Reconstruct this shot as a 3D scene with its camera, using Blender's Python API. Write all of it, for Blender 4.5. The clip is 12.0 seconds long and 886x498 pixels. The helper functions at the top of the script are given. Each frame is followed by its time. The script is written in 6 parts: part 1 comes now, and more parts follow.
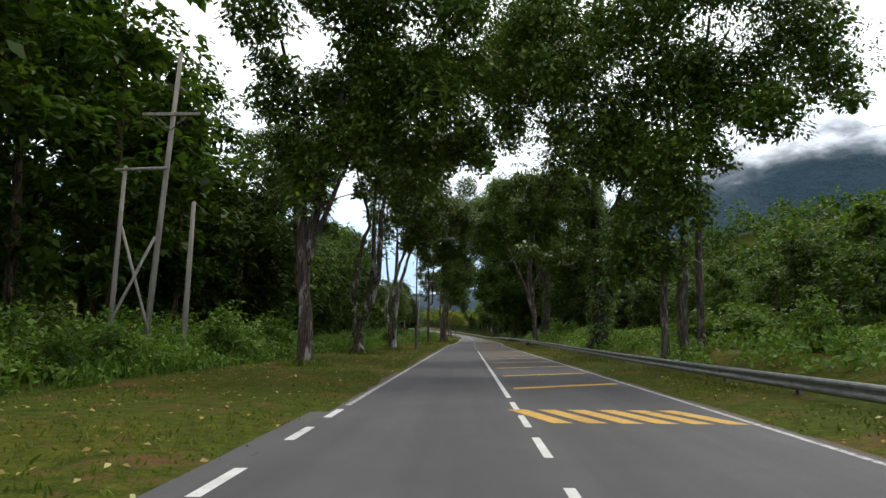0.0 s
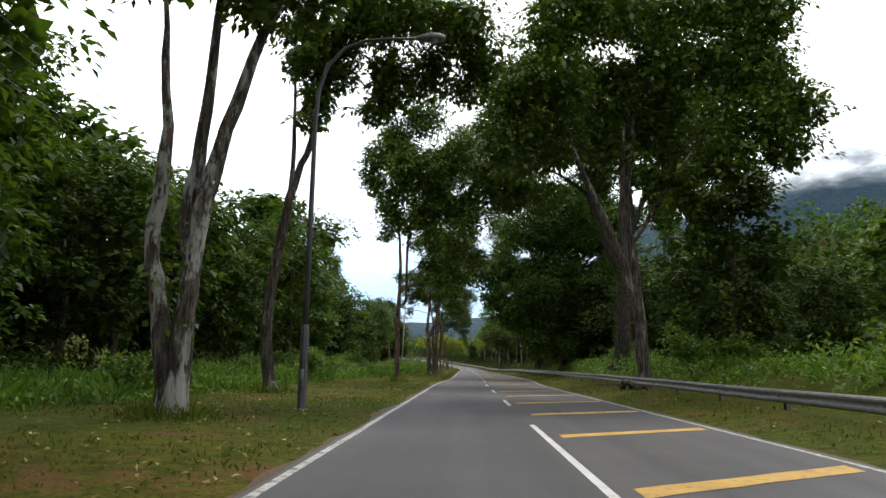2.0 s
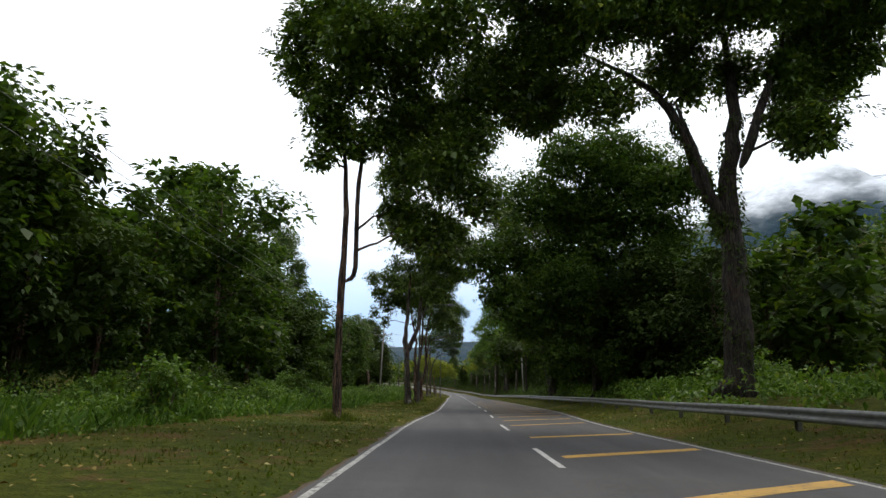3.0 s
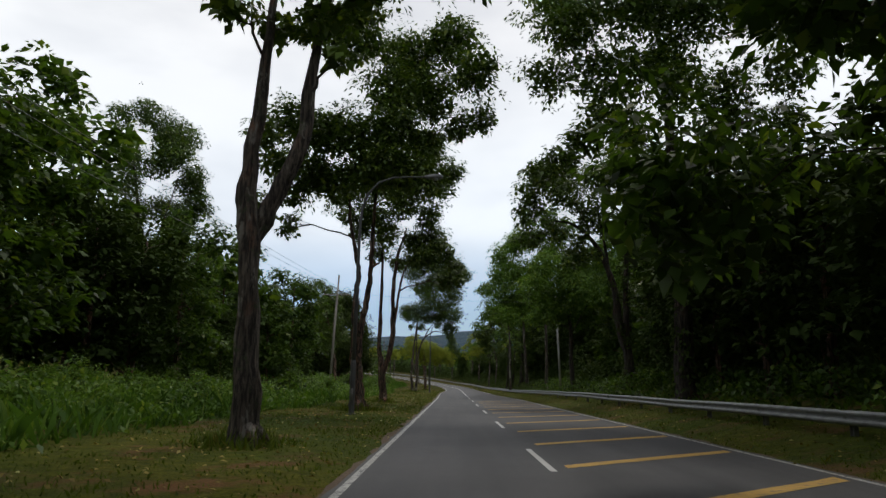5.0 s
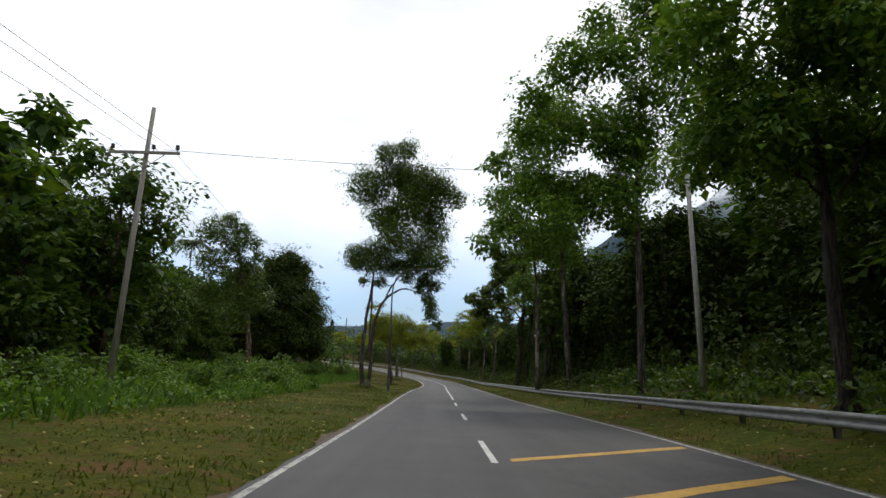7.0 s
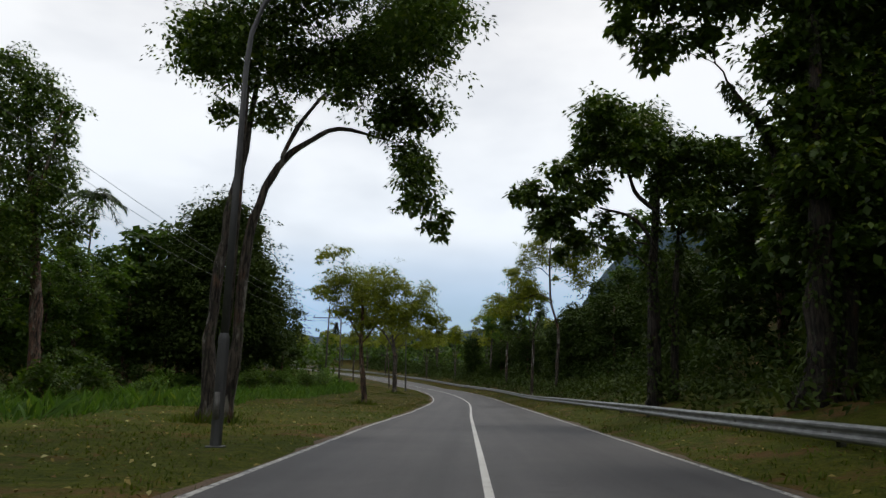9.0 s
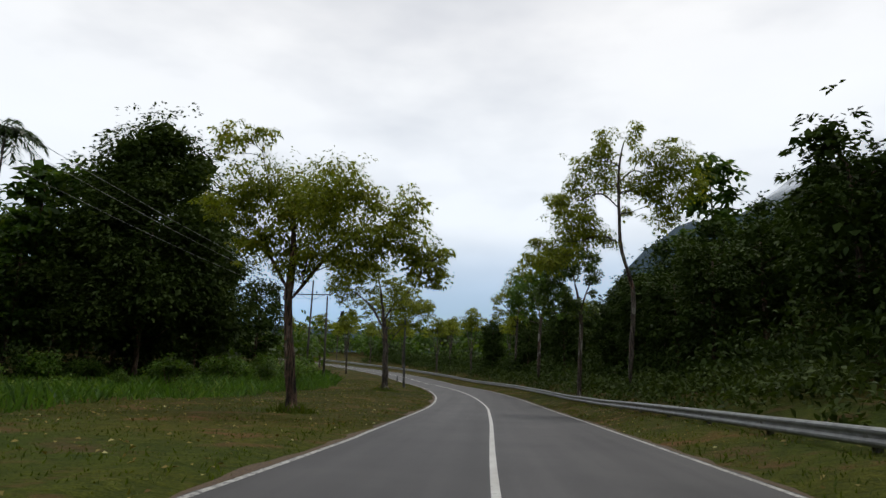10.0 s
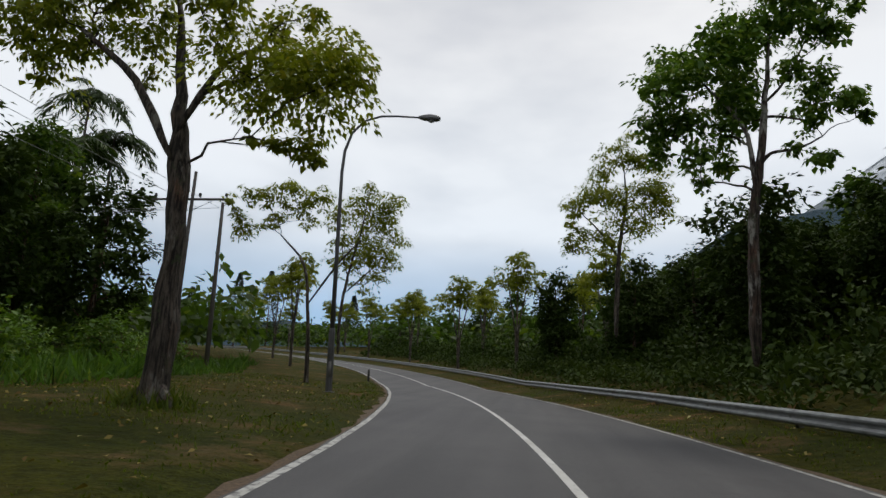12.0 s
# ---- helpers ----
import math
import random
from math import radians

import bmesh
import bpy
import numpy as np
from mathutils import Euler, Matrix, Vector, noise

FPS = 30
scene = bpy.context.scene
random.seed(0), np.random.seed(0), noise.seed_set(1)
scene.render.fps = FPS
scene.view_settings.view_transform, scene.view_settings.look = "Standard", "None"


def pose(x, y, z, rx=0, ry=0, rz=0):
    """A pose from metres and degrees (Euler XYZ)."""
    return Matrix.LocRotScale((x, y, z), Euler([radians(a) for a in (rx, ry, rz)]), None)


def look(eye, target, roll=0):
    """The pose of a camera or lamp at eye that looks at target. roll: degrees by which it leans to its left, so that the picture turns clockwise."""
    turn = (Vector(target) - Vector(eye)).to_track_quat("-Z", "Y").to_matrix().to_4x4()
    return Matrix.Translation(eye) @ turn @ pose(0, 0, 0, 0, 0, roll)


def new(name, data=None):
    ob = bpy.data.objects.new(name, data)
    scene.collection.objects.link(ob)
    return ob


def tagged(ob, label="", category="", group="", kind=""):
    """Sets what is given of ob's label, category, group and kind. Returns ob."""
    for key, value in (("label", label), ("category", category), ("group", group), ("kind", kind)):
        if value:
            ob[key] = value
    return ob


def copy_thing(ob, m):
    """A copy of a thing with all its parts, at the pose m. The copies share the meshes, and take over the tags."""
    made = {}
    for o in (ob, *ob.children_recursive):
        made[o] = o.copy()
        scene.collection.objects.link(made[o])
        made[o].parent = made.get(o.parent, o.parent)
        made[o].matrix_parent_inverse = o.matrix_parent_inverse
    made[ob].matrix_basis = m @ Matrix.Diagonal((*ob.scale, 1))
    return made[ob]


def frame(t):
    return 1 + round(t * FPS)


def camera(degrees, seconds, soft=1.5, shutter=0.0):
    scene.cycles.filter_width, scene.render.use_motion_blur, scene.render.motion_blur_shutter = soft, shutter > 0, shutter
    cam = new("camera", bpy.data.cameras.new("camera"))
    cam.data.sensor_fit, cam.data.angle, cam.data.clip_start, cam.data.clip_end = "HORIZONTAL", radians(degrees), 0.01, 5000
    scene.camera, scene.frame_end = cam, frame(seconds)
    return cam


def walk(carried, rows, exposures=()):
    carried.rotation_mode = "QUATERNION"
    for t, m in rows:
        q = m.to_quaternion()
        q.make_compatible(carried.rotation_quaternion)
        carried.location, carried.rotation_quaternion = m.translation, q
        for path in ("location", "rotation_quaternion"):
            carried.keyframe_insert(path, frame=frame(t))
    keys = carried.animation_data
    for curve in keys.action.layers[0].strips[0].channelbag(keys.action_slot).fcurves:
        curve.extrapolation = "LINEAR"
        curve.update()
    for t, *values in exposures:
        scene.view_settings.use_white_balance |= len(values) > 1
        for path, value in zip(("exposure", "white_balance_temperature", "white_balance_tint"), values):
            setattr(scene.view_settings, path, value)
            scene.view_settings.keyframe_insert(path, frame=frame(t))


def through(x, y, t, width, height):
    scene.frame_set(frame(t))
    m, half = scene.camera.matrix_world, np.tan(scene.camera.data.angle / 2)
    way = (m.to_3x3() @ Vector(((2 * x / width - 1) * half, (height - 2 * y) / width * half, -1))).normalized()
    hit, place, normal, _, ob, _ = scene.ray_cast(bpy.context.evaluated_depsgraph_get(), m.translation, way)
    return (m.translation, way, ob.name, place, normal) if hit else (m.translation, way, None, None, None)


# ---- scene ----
cam = camera(67.5, 12.0, soft=1.5)
EXPO = ((0.0, -0.15), (0.5, 0.2), (1.0, 0.32), (1.5, 0.38), (2.0, 0.1), (2.5, -0.08), (3.0, -0.35), (5.0, -0.88), (5.5, -0.58), (6.0, -0.4), (7.0, -0.55), (9.0, -0.9), (10.5, -0.9), (12.0, -1.04))

PATH = [
    (0, (0.451, -0.615, 1.388), (0.379, 1.367, 1.644), 0.2),
    (0.5, (0.412, 10.155, 1.367), (0.327, 12.135, 1.631), 0.6),
    (1, (0.307, 20.842, 1.305), (0.219, 22.82, 1.589), 0.7),
    (1.5, (0.14, 31.402, 1.22), (0.059, 33.376, 1.531), 1.1),
    (2, (0.001, 41.874, 1.168), (-0.069, 43.843, 1.516), 0.8),
    (2.5, (-0.203, 52.091, 1.123), (-0.25, 54.052, 1.511), -0.1),
    (3, (-0.282, 62.363, 1.115), (-0.317, 64.317, 1.538), 0.4),
    (5, (0.127, 103.49, 1.307), (0.095, 105.45, 1.706), 0.6),
    (5.5, (0.282, 113.789, 1.316), (0.272, 115.749, 1.71), 0.3),
    (6, (0.422, 124.098, 1.304), (0.424, 126.059, 1.698), 1.2),
    (6.5, (0.57, 134.432, 1.295), (0.59, 136.394, 1.681), 1.6),
    (7, (0.769, 144.772, 1.272), (0.776, 146.736, 1.652), 1.6),
    (9, (1.499, 186.17, 1.17), (1.432, 188.126, 1.583), 0.8),
    (9.5, (1.59, 196.528, 1.176), (1.501, 198.483, 1.584), 1.2),
    (10, (1.642, 206.755, 1.172), (1.516, 208.71, 1.574), 1.5),
    (10.5, (1.567, 216.826, 1.17), (1.418, 218.78, 1.572), 1.5),
    (11, (1.494, 226.806, 1.17), (1.299, 228.757, 1.569), 1.8),
    (11.5, (1.274, 237.794, 1.17), (1.05, 239.739, 1.579), 2.2),
    (12, (0.738, 247.818, 1.17), (0.482, 249.759, 1.582), 2.4),
]
walk(cam, [(t, look(eye, target, roll)) for t, eye, target, roll in PATH], exposures=EXPO)

# ---------------------------------------------------------------- world and sun
world = bpy.data.worlds.new("overcast_sky")
scene.world = world
world.use_nodes = True
wn, wl = world.node_tree.nodes, world.node_tree.links
wn.clear()
sky = wn.new("ShaderNodeTexSky")
sky.sky_type = "NISHITA"
sky.sun_disc = False
sky.sun_elevation, sky.sun_rotation = radians(58), radians(20)
sky_gain = wn.new("ShaderNodeVectorMath")
sky_gain.operation = "SCALE"
sky_gain.inputs["Scale"].default_value = 0.13
wl.new(sky.outputs["Color"], sky_gain.inputs[0])
way = wn.new("ShaderNodeTexCoord")
split = wn.new("ShaderNodeSeparateXYZ")
wl.new(way.outputs["Generated"], split.inputs[0])
# cloud deck, thinner towards the horizon
deck = wn.new("ShaderNodeMapRange")
deck.interpolation_type = "SMOOTHSTEP"
deck.inputs["From Min"].default_value, deck.inputs["From Max"].default_value = 0.02, 0.34
deck.inputs["To Min"].default_value, deck.inputs["To Max"].default_value = 0.6, 0.97
wl.new(split.outputs["Z"], deck.inputs["Value"])
puff = wn.new("ShaderNodeTexNoise")
puff.inputs["Scale"].default_value, puff.inputs["Detail"].default_value = 2.6, 5.0
flat = wn.new("ShaderNodeMapping")
flat.inputs["Scale"].default_value = (1.0, 1.0, 2.6)
wl.new(way.outputs["Generated"], flat.inputs["Vector"])
wl.new(flat.outputs["Vector"], puff.inputs["Vector"])
lump = wn.new("ShaderNodeMapRange")
lump.inputs["From Min"].default_value, lump.inputs["From Max"].default_value = 0.3, 0.7
lump.inputs["To Min"].default_value, lump.inputs["To Max"].default_value = -0.22, 0.22
wl.new(puff.outputs["Fac"], lump.inputs["Value"])
cover = wn.new("ShaderNodeMath")
cover.operation, cover.use_clamp = "ADD", True
wl.new(deck.outputs["Result"], cover.inputs[0])
wl.new(lump.outputs["Result"], cover.inputs[1])
shade = wn.new("ShaderNodeMapRange")
shade.inputs["From Min"].default_value, shade.inputs["From Max"].default_value = 0.25, 0.75
shade.inputs["To Min"].default_value, shade.inputs["To Max"].default_value = 0.99, 1.1
wl.new(puff.outputs["Fac"], shade.inputs["Value"])
cloud = wn.new("ShaderNodeVectorMath")
cloud.operation = "SCALE"
tone = wn.new("ShaderNodeValToRGB")
for _ in range(3):
    tone.color_ramp.elements.new(0.5)
for stop, (where, tint) in zip(tone.color_ramp.elements, ((0.0, (0.5, 0.9, 1.5)), (0.1, (0.74, 1.13, 1.64)), (0.22, (1.56, 1.68, 1.82)), (0.5, (1.7, 1.72, 1.76)), (0.7, (1.25, 1.27, 1.3)))):
    stop.position, stop.color = where, (*tint, 1.0)
wl.new(split.outputs["Z"], tone.inputs["Fac"])
wl.new(tone.outputs["Color"], cloud.inputs[0])
wl.new(shade.outputs["Result"], cloud.inputs["Scale"])
blend = wn.new("ShaderNodeMix")
blend.data_type = "RGBA"
wl.new(cover.outputs[0], blend.inputs["Factor"])
wl.new(sky_gain.outputs[0], blend.inputs["A"])
wl.new(cloud.outputs[0], blend.inputs["B"])
back = wn.new("ShaderNodeBackground")
back.inputs["Strength"].default_value = 1.0
wl.new(blend.outputs["Result"], back.inputs["Color"])
out = wn.new("ShaderNodeOutputWorld")
wl.new(back.outputs[0], out.inputs["Surface"])

sun = new("sun", bpy.data.lights.new("sun", "SUN"))
sun.data.energy, sun.data.angle, sun.data.color = 1.5, radians(14), (1.0, 0.95, 0.86)
sun.matrix_world = look((0, 0, 0), (-math.sin(radians(20)) * math.cos(radians(58)), -math.cos(radians(20)) * math.cos(radians(58)), -math.sin(radians(58))))


# ---------------------------------------------------------------- materials
def material(name):
    m = bpy.data.materials.new(name)
    m.use_nodes = True
    n, l = m.node_tree.nodes, m.node_tree.links
    return m, n, l, n["Principled BSDF"]


def noise_node(n, l, scale, detail=4.0, stretch=None, coords="Object", rough=0.6):
    tc = n.new("ShaderNodeTexCoord")
    tex = n.new("ShaderNodeTexNoise")
    tex.inputs["Scale"].default_value, tex.inputs["Detail"].default_value = scale, detail
    tex.inputs["Roughness"].default_value = rough
    if stretch:
        mp = n.new("ShaderNodeMapping")
        mp.inputs["Scale"].default_value = stretch
        l.new(tc.outputs[coords], mp.inputs["Vector"])
        l.new(mp.outputs["Vector"], tex.inputs["Vector"])
    else:
        l.new(tc.outputs[coords], tex.inputs["Vector"])
    return tex.outputs["Fac"]


def ramp(n, l, fac, *stops):
    r = n.new("ShaderNodeValToRGB")
    els = r.color_ramp.elements
    while len(els) < len(stops):
        els.new(0.5)
    for e, (p, c) in zip(els, stops):
        e.position, e.color = p, (*c, 1.0)
    l.new(fac, r.inputs["Fac"])
    return r.outputs["Color"]


def mixed(n, l, fac, a, b, mode="MIX"):
    m = n.new("ShaderNodeMix")
    m.data_type, m.blend_type = "RGBA", mode
    for sock, v in (("Factor", fac), ("A", a), ("B", b)):
        if isinstance(v, (int, float)):
            m.inputs[sock].default_value = v
        elif isinstance(v, tuple):
            m.inputs[sock].default_value = (*v, 1.0)
        else:
            l.new(v, m.inputs[sock])
    return m.outputs["Result"]


def step(n, l, fac, lo, hi):
    r = n.new("ShaderNodeMapRange")
    r.interpolation_type = "SMOOTHSTEP"
    r.inputs["From Min"].default_value, r.inputs["From Max"].default_value = lo, hi
    l.new(fac, r.inputs["Value"])
    return r.outputs["Result"]


def bump(n, l, b, height, strength, distance):
    node = n.new("ShaderNodeBump")
    node.inputs["Strength"].default_value, node.inputs["Distance"].default_value = strength, distance
    l.new(height, node.inputs["Height"])
    l.new(node.outputs["Normal"], b.inputs["Normal"])


def leaf_material(name, dark, light, accent, through=0.42, rough=0.52, gloss=0.24):
    """Leaves: each one has its own tint; some light comes through them."""
    m, n, l, b = material(name)
    geo = n.new("ShaderNodeNewGeometry")
    tint = ramp(n, l, geo.outputs["Random Per Island"], (0.0, dark), (0.5, light), (0.86, light), (1.0, accent))
    patch = ramp(n, l, noise_node(n, l, 0.35, 2.0), (0.3, (0.7, 0.78, 0.55)), (0.7, (1.2, 1.22, 0.8)))
    col = mixed(n, l, 1.0, tint, patch, "MULTIPLY")
    l.new(col, b.inputs["Base Color"])
    b.inputs["Roughness"].default_value = rough
    b.inputs["Specular IOR Level"].default_value = gloss
    tr = n.new("ShaderNodeBsdfTranslucent")
    l.new(mixed(n, l, 1.0, col, (1.25, 1.3, 0.5), "MULTIPLY"), tr.inputs["Color"])
    mix = n.new("ShaderNodeMixShader")
    mix.inputs["Fac"].default_value = through
    l.new(b.outputs[0], mix.inputs[1])
    l.new(tr.outputs[0], mix.inputs[2])
    l.new(mix.outputs[0], n["Material Output"].inputs["Surface"])
    return m


def bark_material(name, dark, light, pale, pale_amount):
    m, n, l, b = material(name)
    ridge = noise_node(n, l, 16.0, 6.0, (1.0, 1.0, 0.1), "Object", 0.66)
    col = ramp(n, l, ridge, (0.43, dark), (0.57, light))
    patch = noise_node(n, l, 3.4, 6.0, (1, 1, 0.4), "Object", 0.7)
    col = mixed(n, l, 1.0, col, ramp(n, l, patch, (0.36, (0.5, 0.47, 0.45)), (0.64, (1.45, 1.4, 1.35))), "MULTIPLY")
    rust = step(n, l, noise_node(n, l, 1.7, 5.0, (1, 1, 0.5)), 0.52, 0.66)
    col = mixed(n, l, rust, col, mixed(n, l, 1.0, col, (1.25, 0.8, 0.62), "MULTIPLY"))
    spots = step(n, l, noise_node(n, l, 2.4, 7.0, (1, 1, 0.3), "Object", 0.68), 0.64 - pale_amount * 0.25, 0.72 - pale_amount * 0.25)
    col = mixed(n, l, spots, col, pale)
    moss = step(n, l, noise_node(n, l, 3.1, 6.0, None, "Object", 0.7), 0.54, 0.68)
    col = mixed(n, l, moss, col, (0.055, 0.07, 0.03))
    l.new(col, b.inputs["Base Color"])
    b.inputs["Roughness"].default_value = 0.9
    bump(n, l, b, ridge, 1.0, 0.16)
    return m


LEAF_FOREST = leaf_material("leaf_forest", (0.016, 0.03, 0.009), (0.066, 0.115, 0.03), (0.14, 0.18, 0.04))
LEAF_ROAD = leaf_material("leaf_roadside", (0.026, 0.046, 0.014), (0.088, 0.142, 0.027), (0.23, 0.27, 0.05), 0.24, 0.4, 0.42)
LEAF_LIGHT = leaf_material("leaf_light", (0.12, 0.15, 0.023), (0.25, 0.27, 0.044), (0.36, 0.31, 0.05), 0.42)
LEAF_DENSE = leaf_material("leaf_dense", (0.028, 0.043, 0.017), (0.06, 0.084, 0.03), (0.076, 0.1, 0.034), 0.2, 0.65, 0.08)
# Darker copy of the forest leaf: woodland shade is put into its colour.
LEAF_SHADED = leaf_material("leaf_shaded", (0.021, 0.036, 0.014), (0.048, 0.073, 0.025), (0.07, 0.096, 0.032), 0.16, 0.7, 0.07)
LEAF_BUSH = leaf_material("leaf_bush", (0.0506, 0.101, 0.027), (0.127, 0.211, 0.0506), (0.236, 0.288, 0.0759), 0.35)
LEAF_WOOD = leaf_material("leaf_wood", (0.0321, 0.0574, 0.0161), (0.0688, 0.115, 0.0298), (0.127, 0.161, 0.0402))
LEAF_GRASS = leaf_material("grass_blades", (0.04, 0.085, 0.018), (0.09, 0.17, 0.034), (0.18, 0.24, 0.06), 0.35, 0.6)
LEAF_SHORT = leaf_material("short_grass_blades", (0.05, 0.075, 0.011), (0.105, 0.136, 0.02), (0.16, 0.14, 0.04), 0.3, 0.6)
LEAF_DRY = leaf_material("fallen_leaves", (0.12, 0.07, 0.03), (0.3, 0.22, 0.1), (0.55, 0.5, 0.36), 0.1, 0.8)
LEAF_PALM = leaf_material("palm_leaf", (0.02, 0.04, 0.014), (0.045, 0.075, 0.02), (0.08, 0.1, 0.03), 0.25, 0.35)
LEAF_PINE = leaf_material("conifer_needles", (0.012, 0.024, 0.014), (0.025, 0.045, 0.024), (0.05, 0.06, 0.03), 0.1)
BARK_PALE = bark_material("bark_pale", (0.02, 0.014, 0.011), (0.105, 0.079, 0.062), (0.36, 0.34, 0.3), 0.47)
BARK_WHITE = bark_material("bark_white", (0.03, 0.022, 0.018), (0.15, 0.12, 0.1), (0.48, 0.46, 0.41), 0.62)
BARK_BROWN = bark_material("bark_brown", (0.012, 0.008, 0.006), (0.17, 0.105, 0.075), (0.28, 0.22, 0.18), 0.3)
BARK_GREY = bark_material("bark_grey", (0.018, 0.014, 0.012), (0.12, 0.1, 0.082), (0.26, 0.24, 0.21), 0.38)


# Wet bark, with the shade behind the rail put into its colour.
BARK_SHADED = bark_material("bark_shaded", (0.009, 0.007, 0.006), (0.06, 0.047, 0.038), (0.12, 0.105, 0.09), 0.15)


def asphalt_material():
    m, n, l, b = material("worn_asphalt")
    fine = noise_node(n, l, 60.0, 6.0)
    col = ramp(n, l, fine, (0.25, (0.046, 0.045, 0.047)), (0.75, (0.091, 0.089, 0.092)))
    lanes = noise_node(n, l, 1.1, 3.0, (1.0, 0.03, 1.0))
    col = mixed(n, l, 1.0, col, ramp(n, l, lanes, (0.3, (0.74, 0.74, 0.75)), (0.7, (1.24, 1.23, 1.22))), "MULTIPLY")
    blotch = noise_node(n, l, 0.35, 5.0)
    col = mixed(n, l, 1.0, col, ramp(n, l, blotch, (0.3, (0.8, 0.8, 0.81)), (0.72, (1.17, 1.16, 1.14))), "MULTIPLY")
    crack = ramp(n, l, noise_node(n, l, 0.7, 9.0, None, "Object", 0.7), (0.485, (1.0, 1.0, 1.0)), (0.5, (0.62, 0.61, 0.6)), (0.515, (1.0, 1.0, 1.0)))
    worn = step(n, l, noise_node(n, l, 0.09, 3.0), 0.5, 0.62)
    col = mixed(n, l, worn, col, mixed(n, l, 1.0, col, crack, "MULTIPLY"))
    l.new(col, b.inputs["Base Color"])
    b.inputs["Roughness"].default_value = 0.67
    b.inputs["Specular IOR Level"].default_value = 0.37
    bump(n, l, b, fine, 0.5, 0.006)
    return m


def paint_material(name, colour, wear):
    m, n, l, b = material(name)
    chips = step(n, l, noise_node(n, l, 7.0, 7.0, None, "Object", 0.75), wear - 0.07, wear + 0.07)
    dirt = ramp(n, l, noise_node(n, l, 1.4, 4.0), (0.3, (0.72, 0.7, 0.68)), (0.7, (1.0, 1.0, 1.0)))
    col = mixed(n, l, 1.0, (*colour,), dirt, "MULTIPLY")
    l.new(mixed(n, l, chips, col, (0.1, 0.098, 0.1)), b.inputs["Base Color"])
    b.inputs["Roughness"].default_value = 0.65
    return m


def soil_grass_material():
    """Mown roadside grass over brown soil, with bare and mossy patches."""
    m, n, l, b = material("verge_grass")
    fine = noise_node(n, l, 24.0, 6.0)
    grass = ramp(n, l, fine, (0.3, (0.032, 0.041, 0.006)), (0.7, (0.112, 0.126, 0.018)))
    tuft = noise_node(n, l, 3.2, 5.0, None, "Object", 0.7)
    grass = mixed(n, l, 1.0, grass, ramp(n, l, tuft, (0.35, (0.55, 0.62, 0.5)), (0.65, (1.25, 1.2, 1.1))), "MULTIPLY")
    soil = ramp(n, l, noise_node(n, l, 30.0, 5.0), (0.25, (0.055, 0.033, 0.016)), (0.75, (0.185, 0.112, 0.052)))
    bare = step(n, l, noise_node(n, l, 0.55, 6.0, None, "Object", 0.7), 0.515, 0.65)
    # drier, browner grass on the open ground towards the bend
    way = n.new("ShaderNodeTexCoord")
    axes = n.new("ShaderNodeSeparateXYZ")
    l.new(way.outputs["Object"], axes.inputs[0])
    dry = step(n, l, axes.outputs["Y"], 212.0, 240.0)
    grass = mixed(n, l, dry, grass, mixed(n, l, 1.0, grass, (0.68, 0.57, 0.43), "MULTIPLY"))
    col = mixed(n, l, bare, grass, soil)
    wide = noise_node(n, l, 0.14, 4.0)
    col = mixed(n, l, 1.0, col, ramp(n, l, wide, (0.35, (0.72, 0.9, 0.7)), (0.65, (1.25, 1.08, 0.95))), "MULTIPLY")
    l.new(col, b.inputs["Base Color"])
    b.inputs["Roughness"].default_value = 0.95
    b.inputs["Specular IOR Level"].default_value = 0.1
    bump(n, l, b, tuft, 1.0, 0.16)
    return m


def plain_material(name, lo, hi, rough, metal=0.0, scale=6.0, stretch=None, depth=0.01):
    m, n, l, b = material(name)
    f = noise_node(n, l, scale, 5.0, stretch)
    col = ramp(n, l, f, (0.3, lo), (0.7, hi))
    l.new(col, b.inputs["Base Color"])
    b.inputs["Roughness"].default_value, b.inputs["Metallic"].default_value = rough, metal
    bump(n, l, b, f, 0.35, depth)
    return m


ASPHALT = asphalt_material()
WHITE_PAINT = paint_material("white_road_paint", (0.72, 0.72, 0.7), 0.63)
EDGE_PAINT = paint_material("edge_line_paint", (0.6, 0.6, 0.57), 0.535)
YELLOW_PAINT = paint_material("yellow_road_paint", (0.66, 0.39, 0.065), 0.6)
VERGE = soil_grass_material()
SOIL = plain_material("bare_soil", (0.05, 0.033, 0.02), (0.16, 0.105, 0.06), 0.95, 0.0, 22.0, None, 0.02)
GALV = plain_material("galvanised_steel", (0.16, 0.165, 0.165), (0.34, 0.35, 0.35), 0.45, 0.6, 3.0, (0.3, 1, 3))
POST_STEEL = plain_material("dirty_steel", (0.1, 0.1, 0.095), (0.22, 0.21, 0.2), 0.7, 0.4, 8.0)
LAMP_STEEL = plain_material("lamp_pole_paint", (0.06, 0.06, 0.062), (0.12, 0.12, 0.124), 0.55, 0.3, 4.0, (1, 1, 0.3))
LAMP_HEAD = plain_material("lamp_head_grey", (0.12, 0.12, 0.125), (0.2, 0.2, 0.205), 0.45, 0.2)
LENS = plain_material("lamp_lens", (0.2, 0.2, 0.2), (0.28, 0.28, 0.28), 0.25)
WOOD_POLE = plain_material("weathered_pole_wood", (0.16, 0.14, 0.12), (0.34, 0.31, 0.27), 0.85, 0.0, 10.0, (1, 1, 0.08), 0.02)
DARK_POLE = plain_material("dark_pole_wood", (0.05, 0.045, 0.04), (0.11, 0.1, 0.09), 0.85, 0.0, 10.0, (1, 1, 0.08), 0.02)
